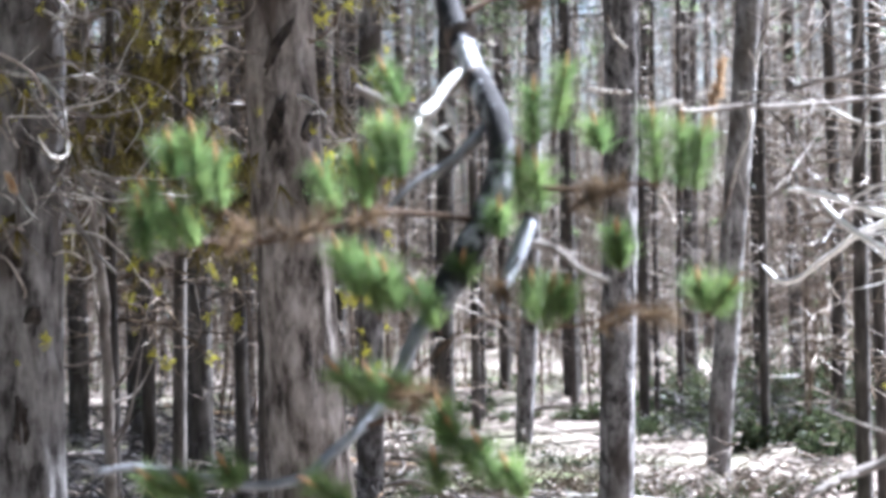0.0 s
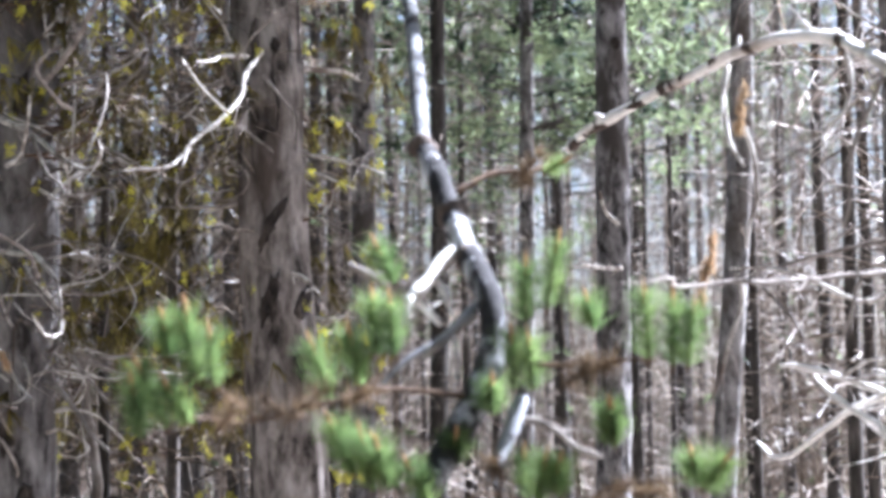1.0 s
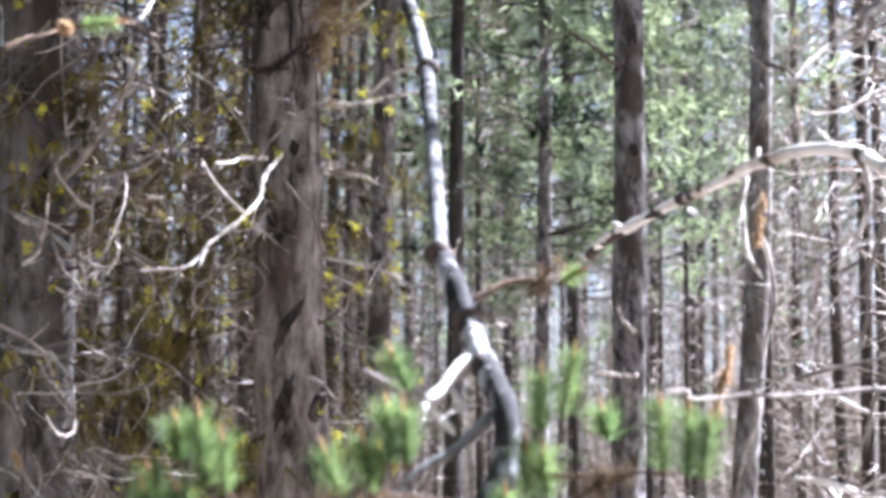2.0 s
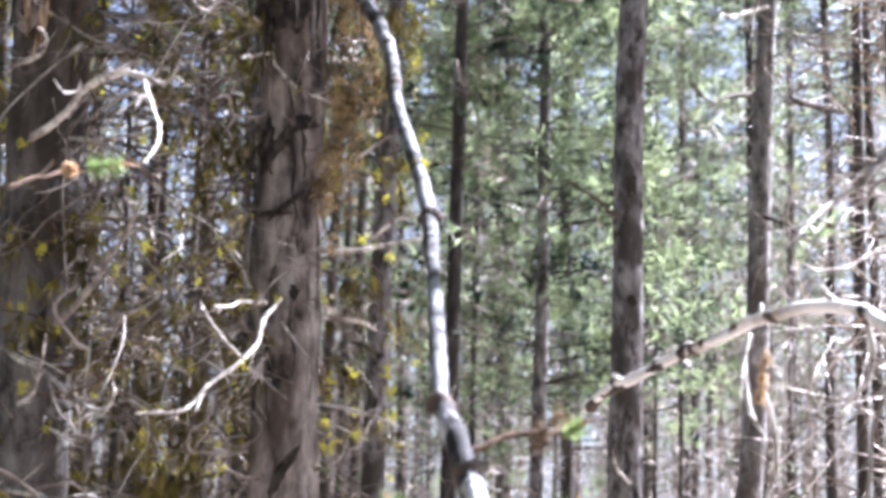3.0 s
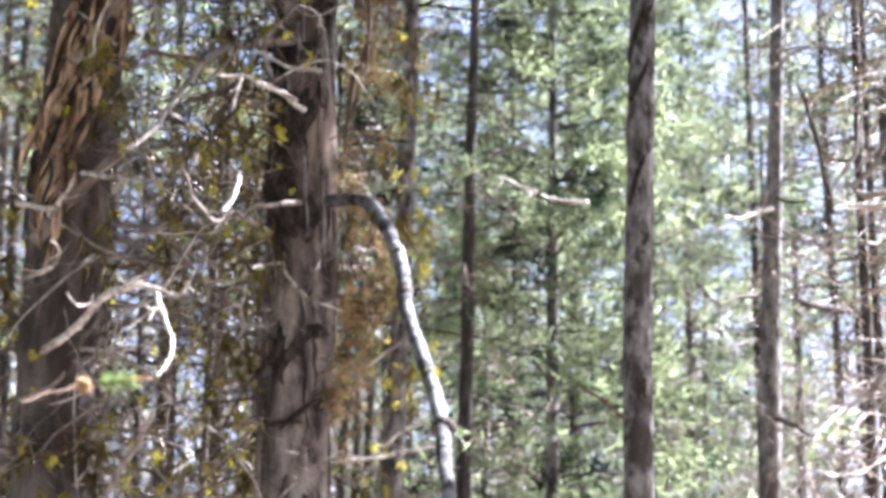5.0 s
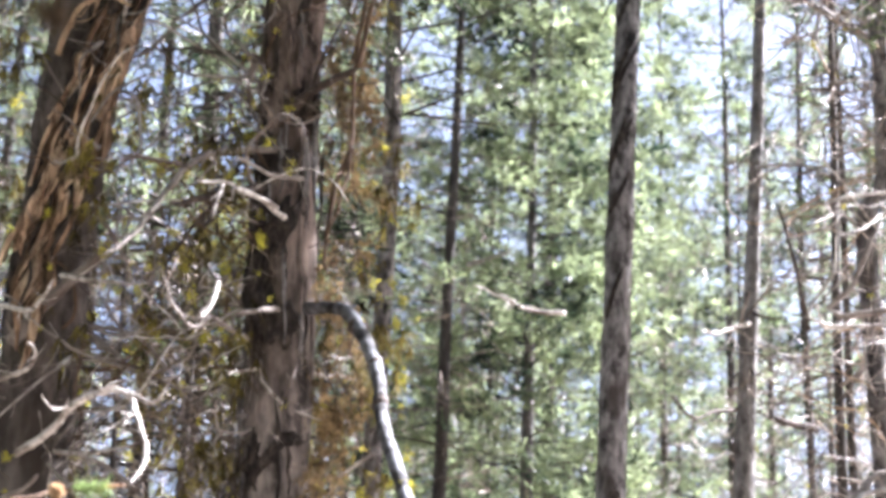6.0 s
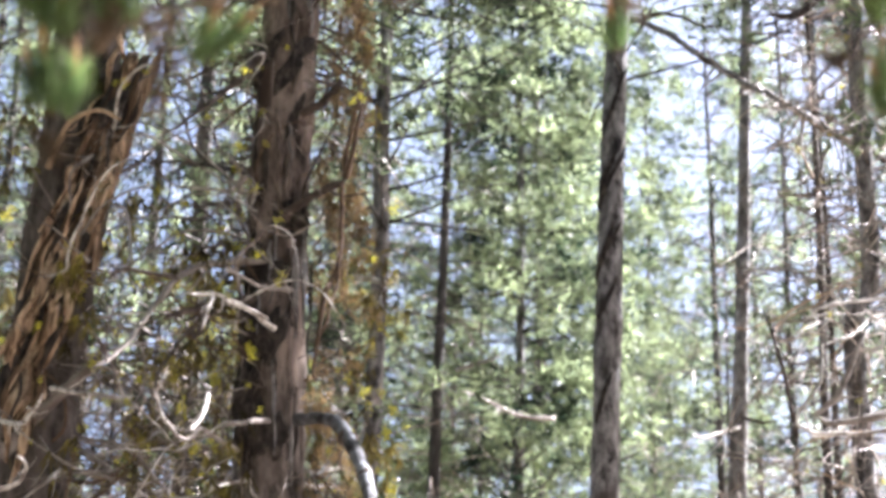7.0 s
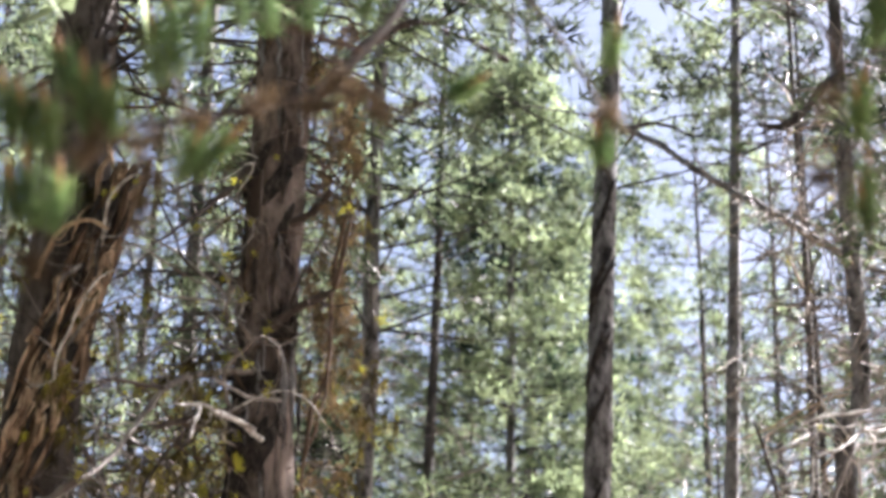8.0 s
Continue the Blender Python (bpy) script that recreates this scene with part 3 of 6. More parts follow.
limb("branch", [(-0.473, 13.800, 8.203), (-0.399, 13.600, 8.053), (-0.314, 13.400, 7.882)], 0.0251, 0.0156, pale, slim_pine)
limb("branch", [(-0.558, 13.800, 7.225), (-0.421, 13.550, 7.122), (-0.250, 13.300, 7.000)], 0.0269, 0.0155, pale, slim_pine)
limb("branch", [(-0.879, 13.900, 7.341), (-0.775, 13.900, 7.367), (-0.684, 13.900, 7.392)], 0.0198, 0.0126, pale, slim_pine)
limb("branch", [(1.505, 14.900, 9.918), (1.721, 14.486, 9.569), (1.892, 14.071, 9.179), (2.102, 13.657, 8.786), (2.319, 13.243, 8.407), (2.491, 12.829, 8.039), (2.598, 12.414, 7.721), (2.896, 12.000, 7.315)], 0.0251, 0.0265, grey, straight_pine)
limb("branch", [(1.505, 14.900, 9.894), (1.746, 14.667, 9.833), (1.976, 14.433, 9.615), (2.142, 14.200, 9.463)], 0.0193, 0.0074, dark, straight_pine)
limb("branch", [(1.373, 15.000, 10.928), (1.506, 14.800, 10.758), (1.545, 14.600, 10.691)], 0.0311, 0.0152, dark, straight_pine)
limb("branch", [(1.196, 15.000, 5.030), (1.134, 14.733, 5.010), (0.997, 14.467, 5.039), (0.774, 14.200, 5.104)], 0.0195, 0.0092, dark, straight_pine)
limb("branch", [(1.270, 14.900, 3.153), (1.185, 14.800, 3.223), (1.129, 14.700, 3.369)], 0.0174, 0.0095, pale, straight_pine)
limb("branch", [(1.005, 16.500, 7.142), (0.739, 16.333, 7.103), (0.493, 16.167, 7.152), (0.266, 16.000, 7.184)], 0.0214, 0.0104, pale, thin_pine)
limb("branch", [(0.652, 16.000, 11.132), (0.353, 15.833, 11.210), (0.092, 15.667, 11.212), (-0.103, 15.500, 11.251)], 0.0270, 0.0161, dark, thin_pine)
limb("branch", [(2.536, 16.900, 7.245), (2.224, 16.450, 7.012), (2.045, 16.000, 6.878)], 0.0197, 0.0104, pale, leaning_pine)
limb("branch", [(2.569, 16.900, 7.344), (2.683, 16.650, 7.214), (2.763, 16.400, 7.149)], 0.0175, 0.0085, dark, leaning_pine)
limb("branch", [(2.644, 16.900, 8.629), (2.737, 15.950, 8.266), (2.999, 15.000, 7.854)], 0.0175, 0.0078, pale, leaning_pine)
limb("branch", [(2.448, 16.900, 6.517), (2.193, 16.600, 6.397), (2.006, 16.300, 6.264), (1.797, 16.000, 6.356)], 0.0197, 0.0083, dark, leaning_pine)
limb("branch", [(2.521, 16.900, 5.501), (2.600, 16.450, 5.338), (2.670, 16.000, 5.150)], 0.0263, 0.0125, dark, leaning_pine)
limb("branch", [(0.283, 20.000, 8.767), (0.460, 19.750, 8.743), (0.669, 19.500, 8.745)], 0.0260, 0.0177, pale, thin_pine)
limb("branch", [(1.753, 8.200, 4.463), (1.604, 8.033, 4.356), (1.454, 7.867, 4.267), (1.389, 7.700, 4.300)], 0.0149, 0.0060, pale, edge_pine)
limb("branch", [(1.441, 7.800, 4.252), (1.476, 7.800, 4.458), (1.495, 7.800, 4.611)], 0.0101, 0.0061, pale, edge_pine)
limb("branch", [(1.539, 8.000, 4.359), (1.587, 8.000, 4.469), (1.651, 8.000, 4.627), (1.715, 8.000, 4.754)], 0.0187, 0.0125, grey, edge_pine)
limb("branch", [(1.782, 10.000, 4.941), (1.718, 10.000, 5.309), (1.632, 10.000, 5.604)], 0.0117, 0.0078, dark, edge_pine)
limb("branch", [(2.263, 12.500, 5.149), (2.085, 12.250, 5.111), (1.933, 12.000, 5.072)], 0.0260, 0.0156, dark, edge_pine)
limb("branch", [(1.558, 7.200, 3.483), (1.347, 7.067, 3.354), (1.194, 6.933, 3.231), (1.083, 6.800, 3.111)], 0.0159, 0.0071, pale, edge_pine)
limb("branch", [(1.556, 7.200, 3.437), (1.391, 7.100, 3.324), (1.307, 7.000, 3.260), (1.223, 6.900, 3.148)], 0.0121, 0.0063, pale, edge_pine)
limb("branch", [(1.617, 7.400, 3.590), (1.440, 7.200, 3.468), (1.322, 7.000, 3.364)], 0.0211, 0.0109, grey, edge_pine)
limb("branch", [(1.708, 8.000, 3.379), (1.402, 7.750, 3.208), (1.210, 7.500, 3.182)], 0.0083, 0.0039, pale, edge_pine)
limb("branch", [(1.852, 8.000, 4.833), (1.700, 7.867, 4.746), (1.608, 7.733, 4.631), (1.449, 7.600, 4.531)], 0.0114, 0.0059, pale, edge_pine)
limb("branch", [(1.561, 7.900, 4.817), (1.478, 7.800, 4.698), (1.370, 7.700, 4.611)], 0.0092, 0.0050, pale, edge_pine)
limb("branch", [(1.848, 8.000, 4.768), (1.751, 7.900, 4.744), (1.658, 7.800, 4.766)], 0.0114, 0.0071, pale, edge_pine)
limb("branch", [(2.601, 12.000, 8.751), (2.478, 11.900, 8.606), (2.355, 11.800, 8.408), (2.187, 11.700, 8.212), (2.004, 11.600, 8.151)], 0.0405, 0.0181, dark, edge_pine)
limb_line = [q + Vector((noise.noise(q * 6), noise.noise(q * 6 + Vector((9, 0, 0))), noise.noise(q * 6 + Vector((0, 9, 0))))) * 0.012 for q in spline([(1.87, 6.3, 2.30), (1.50, 5.85, 2.36), (1.283, 5.600, 2.500), (1.236, 5.789, 2.620), (1.214, 5.978, 2.692), (1.177, 6.167, 2.775), (1.032, 6.356, 2.806), (0.922, 6.544, 2.802), (0.863, 6.733, 2.790), (0.701, 6.922, 2.740), (0.541, 7.111, 2.672), (0.457, 7.300, 2.624)], 0.03)]
v, f = [], []
tube(limb_line, lambda t: 0.0225 - 0.006 * t, 14, v, f, 0.22, 6.0)
for k in range(9):
    i = random.randrange(4, len(limb_line) - 4)
    w = Vector((random.gauss(0, 1), random.gauss(0, 1), random.gauss(0, 1))).normalized()
    tube([limb_line[i], limb_line[i] + w * 0.03, limb_line[i] + w * 0.05], lambda t: 0.010 - 0.005 * t, 8, v, f, 0.3, k)
part("limb", mesh("limb", v, f, limb_wood), right_snag, "long bleached limb arching out")
for k, (at, n) in enumerate(((0.975, 2), (0.92, 2), (0.86, 1), (0.80, 2), (0.73, 1), (0.65, 1), (0.52, 1))):
    i = int(len(limb_line) * at)
    v, f = [], []
    tube(spline([limb_line[max(0, i - n)], limb_line[i], limb_line[min(len(limb_line) - 1, i + n)]], 0.008), lambda t: 0.0155 + 0.004 * math.sin(math.pi * t), 12, v, f, 0.55, k)
    part("bark_patch", mesh("bark_patch", v, f, dark), right_snag, "remnant of dark bark")
limb("branch", [(0.911, 6.584, 2.767), (0.893, 6.557, 2.686), (0.893, 6.530, 2.599), (0.904, 6.503, 2.513), (0.939, 6.476, 2.440)], 0.0111, 0.0062, pale, long_limb, joined=False)
limb("branch", [(0.946, 6.495, 2.570), (0.975, 6.522, 2.468), (0.982, 6.549, 2.355), (0.959, 6.576, 2.265), (0.956, 6.603, 2.210)], 0.0078, 0.0063, pale, long_limb, joined=False)
limb("branch", [(0.920, 6.534, 2.107), (0.926, 6.556, 2.027), (0.897, 6.577, 1.948), (0.881, 6.598, 1.869), (0.857, 6.620, 1.788), (0.823, 6.641, 1.720)], 0.0079, 0.0040, pale, long_limb, joined=False)
limb("branch", [(1.178, 6.157, 2.769), (1.201, 6.157, 2.658), (1.186, 6.157, 2.559), (1.136, 6.157, 2.515), (1.123, 6.157, 2.439)], 0.0090, 0.0060, pale, long_limb, joined=False)
limb("branch", [(1.238, 5.789, 2.646), (1.175, 5.814, 2.495), (1.146, 5.840, 2.396), (1.125, 5.865, 2.232), (1.095, 5.891, 2.152)], 0.0081, 0.0045, grey, long_limb, joined=False)
limb("branch", [(1.142, 6.207, 2.780), (1.120, 6.260, 2.813), (1.054, 6.314, 2.904)], 0.0060, 0.0031, pale, long_limb, joined=False)
limb("branch", [(1.461, 6.800, 2.084), (1.339, 6.850, 2.066), (1.229, 6.900, 2.120), (1.092, 6.950, 2.169), (0.953, 7.000, 2.182)], 0.0115, 0.0064, pale, right_snag)
limb("branch", [(1.430, 6.600, 1.746), (1.360, 6.650, 1.772), (1.289, 6.700, 1.798), (1.181, 6.750, 1.837), (1.077, 6.800, 1.860)], 0.0154, 0.0088, white, right_snag)
limb("branch", [(1.289, 6.700, 1.803), (1.316, 6.650, 1.854), (1.365, 6.600, 1.868)], 0.0096, 0.0060, pale, right_snag)
limb("branch", [(1.404, 6.500, 1.630), (1.341, 6.575, 1.666), (1.265, 6.650, 1.715), (1.210, 6.725, 1.776), (1.184, 6.800, 1.832)], 0.0152, 0.0097, white, right_snag)
limb("branch", [(1.386, 6.500, 1.767), (1.357, 6.640, 1.748), (1.265, 6.780, 1.694), (1.204, 6.920, 1.637), (1.115, 7.060, 1.566), (1.051, 7.200, 1.617)], 0.0152, 0.0075, white, right_snag)
limb("branch", [(1.113, 7.000, 2.179), (1.140, 6.900, 2.012), (1.192, 6.800, 1.886)], 0.0073, 0.0053, grey, right_snag)
limb("branch", [(1.439, 6.800, 2.145), (1.349, 6.833, 2.125), (1.316, 6.867, 2.007), (1.263, 6.900, 1.877)], 0.0106, 0.0063, grey, right_snag)
limb("branch", [(0.706, 5.400, 2.010), (0.571, 5.200, 2.003), (0.417, 5.000, 1.983)], 0.0091, 0.0039, grey, right_snag)
limb("branch", [(1.289, 14.900, 2.851), (1.149, 14.450, 2.815), (0.941, 14.000, 2.804)], 0.0193, 0.0127, pale, straight_pine)
limb("branch", [(1.236, 5.600, 1.163), (1.106, 5.533, 1.112), (0.979, 5.467, 1.077), (0.882, 5.400, 1.029)], 0.0203, 0.0126, grey, right_snag)
bough_line = [(-0.572, 8.780, 4.569), (-0.435, 8.600, 4.515), (-0.356, 8.450, 4.409), (-0.246, 8.000, 4.064), (-0.205, 7.600, 3.743), (-0.117, 7.200, 3.412), (-0.076, 6.900, 3.187), (-0.052, 6.400, 2.878), (-0.039, 6.000, 2.660), (-0.020, 5.600, 2.396), (0.019, 5.400, 2.274), (0.066, 5.200, 2.118), (0.109, 5.050, 2.010), (0.134, 4.950, 1.910), (0.125, 4.900, 1.805), (0.087, 4.850, 1.716), (0.028, 4.800, 1.610), (-0.023, 4.750, 1.525)]
node_heights = [4.377, 4.114, 3.861, 3.176, 2.397, 2.184, 2.061]
bough_end = [(-0.023, 4.750, 1.525), (-0.056, 4.700, 1.479), (-0.117, 4.650, 1.360), (-0.176, 4.600, 1.286), (-0.234, 4.550, 1.237), (-0.296, 4.500, 1.190), (-0.407, 4.500, 1.174), (-0.524, 4.500, 1.196), (-0.640, 4.500, 1.214), (-0.722, 4.500, 1.203)]
limb("twig", [(0.087, 4.850, 1.728), (-0.038, 4.792, 1.741), (-0.161, 4.733, 1.741), (-0.256, 4.675, 1.705), (-0.385, 4.617, 1.682), (-0.510, 4.558, 1.689), (-0.586, 4.500, 1.684)], 0.0076, 0.0029, brown, live_bough)
limb("twig", [(-0.384, 4.600, 1.682), (-0.450, 4.550, 1.741), (-0.497, 4.500, 1.775)], 0.0042, 0.0023, brown, live_bough)
limb("twig", [(-0.160, 4.700, 1.740), (-0.139, 4.650, 1.799), (-0.094, 4.600, 1.892)], 0.0043, 0.0024, brown, live_bough)
limb("twig", [(0.130, 4.950, 1.859), (0.216, 4.888, 1.803), (0.301, 4.825, 1.786), (0.409, 4.763, 1.795), (0.502, 4.700, 1.790)], 0.0077, 0.0030, brown, live_bough)
limb("twig", [(0.120, 5.000, 1.940), (0.195, 4.950, 1.909), (0.232, 4.900, 1.931)], 0.0045, 0.0025, brown, live_bough)
limb("twig", [(0.034, 4.800, 1.616), (-0.065, 4.750, 1.581), (-0.162, 4.700, 1.558)], 0.0050, 0.0024, brown, live_bough)
limb("twig", [(-0.117, 4.650, 1.360), (-0.032, 4.638, 1.420), (0.017, 4.625, 1.468), (0.089, 4.612, 1.515), (0.196, 4.600, 1.502)], 0.0048, 0.0024, brown, live_bough)
limb("twig", [(-0.176, 4.600, 1.286), (-0.080, 4.567, 1.305), (0.014, 4.533, 1.271), (0.072, 4.500, 1.237)], 0.0054, 0.0029, brown, live_bough)
limb("twig", [(0.200, 4.700, 1.488), (0.320, 4.667, 1.499), (0.390, 4.633, 1.529), (0.531, 4.600, 1.539)], 0.0049, 0.0024, brown, live_bough)
limb("twig", [(0.049, 5.400, 2.252), (0.151, 5.467, 2.302), (0.269, 5.533, 2.323), (0.347, 5.600, 2.367)], 0.0084, 0.0058, brown, live_bough)
limb("twig", [(0.080, 5.200, 2.104), (0.031, 5.133, 2.045), (-0.030, 5.067, 2.000), (-0.056, 5.000, 1.956)], 0.0121, 0.0091, pale, live_bough)
limb("twig", [(-0.010, 5.100, 2.029), (0.023, 5.050, 1.985), (0.035, 5.000, 1.948)], 0.0079, 0.0058, pale, live_bough)
limb("twig", [(0.093, 5.000, 1.914), (0.027, 4.950, 1.861), (-0.038, 4.900, 1.808)], 0.0091, 0.0051, grey, live_bough)
limb("twig", [(0.066, 5.150, 2.091), (0.014, 5.100, 2.054), (-0.020, 5.050, 2.003), (-0.055, 5.000, 1.965)], 0.0147, 0.0104, white, live_bough)
limb("twig", [(0.009, 5.100, 2.007), (0.023, 5.050, 1.972), (0.035, 5.000, 1.937)], 0.0086, 0.0065, white, live_bough)
limb("twig", [(-0.038, 5.050, 1.952), (-0.008, 5.025, 1.922), (0.014, 5.000, 1.893)], 0.0118, 0.0078, white, live_bough)
limb("twig", [(-0.055, 5.000, 1.965), (-0.064, 5.000, 1.928), (-0.074, 5.000, 1.889)], 0.0104, 0.0058, white, live_bough)
limb("twig", [(-0.195, 5.000, 2.035), (-0.149, 4.975, 2.013), (-0.101, 4.950, 1.984)], 0.0104, 0.0064, grey, live_bough)
limb("twig", [(0.101, 5.000, 1.945), (0.056, 4.963, 1.898), (0.011, 4.925, 1.858), (-0.067, 4.887, 1.806), (-0.130, 4.850, 1.742)], 0.0104, 0.0050, blue, live_bough)
limb("twig", [(0.104, 4.850, 1.764), (0.064, 4.825, 1.676), (0.016, 4.800, 1.601), (-0.013, 4.775, 1.552), (-0.039, 4.750, 1.504)], 0.0189, 0.0062, blue, live_bough)
limb("twig", [(0.191, 4.850, 1.718), (0.169, 4.800, 1.649), (0.135, 4.750, 1.587), (0.109, 4.700, 1.539)], 0.0189, 0.0146, blue, live_bough)
limb("twig", [(0.096, 4.900, 1.651), (0.007, 4.850, 1.633), (-0.043, 4.800, 1.640)], 0.0083, 0.0050, dark, live_bough)
limb("twig", [(0.184, 4.850, 1.674), (0.246, 4.833, 1.660), (0.307, 4.817, 1.609), (0.367, 4.800, 1.583)], 0.0101, 0.0062, grey, live_bough)
sprig(live_bough, (-0.492, 4.500, 1.740), (-0.511, 4.470, 1.891), 0)
sprig(live_bough, (-0.550, 4.500, 1.800), (-0.558, 4.470, 1.874), 0)
sprig(live_bough, (-0.462, 4.550, 1.729), (-0.470, 4.520, 1.846), 0)
sprig(live_bough, (-0.551, 4.500, 1.648), (-0.605, 4.470, 1.776), 0)
sprig(live_bough, (-0.504, 4.500, 1.659), (-0.547, 4.470, 1.740), 0)
sprig(live_bough, (-0.602, 4.450, 1.625), (-0.615, 4.420, 1.740), 0)
sprig(live_bough, (-0.221, 4.700, 1.705), (-0.261, 4.670, 1.826), 0)
sprig(live_bough, (-0.156, 4.600, 1.737), (-0.177, 4.570, 1.844), 0)
sprig(live_bough, (-0.119, 4.600, 1.797), (-0.129, 4.570, 1.915), 0)
sprig(live_bough, (-0.083, 4.600, 1.796), (-0.093, 4.570, 1.908), 0)
sprig(live_bough, (-0.087, 4.900, 1.975), (-0.123, 4.870, 2.056), 0)
sprig(live_bough, (-0.172, 4.650, 1.547), (-0.218, 4.620, 1.655), 0)
sprig(live_bough, (-0.137, 4.650, 1.510), (-0.158, 4.620, 1.630), 0)
sprig(live_bough, (-0.101, 4.650, 1.510), (-0.123, 4.620, 1.606), 0)
sprig(live_bough, (0.206, 4.900, 1.880), (0.207, 4.870, 2.006), 0)
sprig(live_bough, (0.251, 4.900, 1.905), (0.278, 4.870, 2.056), 0)
sprig(live_bough, (0.177, 4.900, 1.728), (0.172, 4.870, 1.854), 0)
sprig(live_bough, (0.222, 4.900, 1.727), (0.210, 4.870, 1.841), 0)
sprig(live_bough, (0.465, 4.700, 1.779), (0.454, 4.670, 1.924), 0)
sprig(live_bough, (0.514, 4.700, 1.766), (0.514, 4.670, 1.911), 0)
sprig(live_bough, (0.544, 4.700, 1.765), (0.557, 4.670, 1.898), 0)
sprig(live_bough, (0.387, 4.700, 1.597), (0.374, 4.670, 1.676), 0)
sprig(live_bough, (0.123, 4.800, 1.676), (0.123, 4.770, 1.738), 0)
sprig(live_bough, (0.196, 4.700, 1.492), (0.190, 4.670, 1.577), 0)
sprig(live_bough, (0.550, 4.600, 1.511), (0.536, 4.570, 1.577), 0)
sprig(live_bough, (0.352, 4.800, 1.860), (0.338, 4.770, 1.920), 0)
sprig(live_bough, (0.034, 4.800, 1.566), (0.041, 4.770, 1.622), 0)
sprig(live_bough, (-0.152, 4.700, 1.577), (-0.199, 4.670, 1.651), 0)
sprig(live_bough, (-0.080, 4.700, 1.516), (-0.127, 4.670, 1.614), 0)
sprig(live_bough, (-0.007, 4.700, 1.478), (-0.054, 4.670, 1.564), 0)
sprig(live_bough, (-0.164, 4.600, 1.328), (-0.221, 4.570, 1.401), 0)
sprig(live_bough, (-0.105, 4.600, 1.315), (-0.150, 4.570, 1.388), 0)
sprig(live_bough, (0.013, 4.500, 1.238), (-0.009, 4.470, 1.322), 0)
sprig(live_bough, (0.071, 4.500, 1.179), (0.014, 4.470, 1.287), 0)
sprig(live_bough, (0.117, 4.500, 1.144), (0.071, 4.470, 1.251), 0)
sprig(live_bough, (-0.011, 4.500, 1.145), (-0.022, 4.470, 1.218), 0)
sprig(live_bough, (0.164, 4.500, 1.131), (0.129, 4.470, 1.204), 0)
sprig(live_bough, (-0.536, 4.500, 1.140), (-0.601, 4.470, 1.191), 0)
sprig(live_bough, (-0.431, 4.500, 1.162), (-0.451, 4.470, 1.212), 0)
sprig(live_bough, (-0.501, 4.500, 1.140), (-0.532, 4.470, 1.178), 0)
sprig(live_bough, (0.208, 4.600, 1.466), (0.226, 4.570, 1.573), 0)
sprig(live_bough, (0.244, 4.600, 1.501), (0.255, 4.570, 1.561), 0)
sprig(live_bough, (0.554, 4.600, 1.509), (0.599, 4.570, 1.568), 0)
sprig(live_bough, (0.385, 4.700, 1.607), (0.377, 4.670, 1.680), 0)
sprig(live_bough, (-0.175, 4.500, 1.124), (-0.266, 4.470, 1.175), 0)
sprig(live_bough, (-0.032, 4.550, 1.329), (-0.102, 4.520, 1.378), 0)
sprig(live_bough, (-0.315, 4.600, 1.687), (-0.217, 4.570, 1.745), 1)
sprig(live_bough, (0.322, 4.700, 1.474), (0.418, 4.670, 1.528), 1)
sprig(live_bough, (0.416, 4.650, 1.510), (0.485, 4.620, 1.510), 1)
sprig(live_bough, (0.140, 4.700, 1.537), (0.115, 4.670, 1.586), 1)
sprig(live_bough, (-0.079, 4.500, 1.321), (-0.020, 4.470, 1.368), 1)
sprig(live_bough, (-0.125, 4.500, 1.356), (-0.055, 4.470, 1.357), 1)
sprig(live_bough, (0.321, 4.800, 1.770), (0.393, 4.770, 1.793), 1)
sprig(live_bough, (0.345, 4.800, 1.707), (0.319, 4.770, 1.794), 1)
sprig(live_bough, (-0.276, 4.600, 1.680), (-0.369, 4.570, 1.705), 1)
sprig(live_bough, (0.274, 4.800, 1.736), (0.348, 4.770, 1.796), 1)
sprig(live_bough, (-0.209, 4.700, 1.705), (-0.134, 4.670, 1.739), 1)
sprig(live_bough, (-0.463, 4.550, 1.647), (-0.412, 4.520, 1.716), 1)
sprig(live_bough, (0.195, 5.500, 2.291), (0.282, 5.470, 2.358), 1)
sprig(live_bough, (0.282, 5.500, 2.304), (0.324, 5.470, 2.328), 0, 0.05)
sprig(live_bough, (0.195, 5.500, 2.276), (0.251, 5.470, 2.286), 1)
limb("twig", [(-0.037, 3.300, 3.973), (-0.073, 3.225, 3.755), (-0.145, 3.150, 3.604), (-0.214, 3.075, 3.482), (-0.307, 3.000, 3.405), (-0.396, 2.925, 3.350), (-0.479, 2.850, 3.276), (-0.557, 2.775, 3.223), (-0.605, 2.700, 3.163)], 0.0120, 0.0035, dark, high_bough)
limb("twig", [(-0.393, 2.900, 3.336), (-0.427, 2.850, 3.376), (-0.425, 2.800, 3.417)], 0.0053, 0.0029, brown, high_bough)
limb("twig", [(-0.471, 2.800, 3.249), (-0.531, 2.750, 3.155), (-0.570, 2.700, 3.056)], 0.0044, 0.0025, brown, high_bough)
limb("twig", [(-0.298, 2.900, 3.350), (-0.333, 2.850, 3.262), (-0.367, 2.800, 3.196)], 0.0045, 0.0025, brown, high_bough)
limb("twig", [(-0.144, 3.100, 3.575), (-0.252, 3.000, 3.554), (-0.335, 2.900, 3.522)], 0.0056, 0.0030, brown, high_bough)
limb("twig", [(-0.180, 3.100, 3.541), (-0.084, 3.150, 3.497), (0.011, 3.200, 3.550)], 0.0040, 0.0025, brown, high_bough)
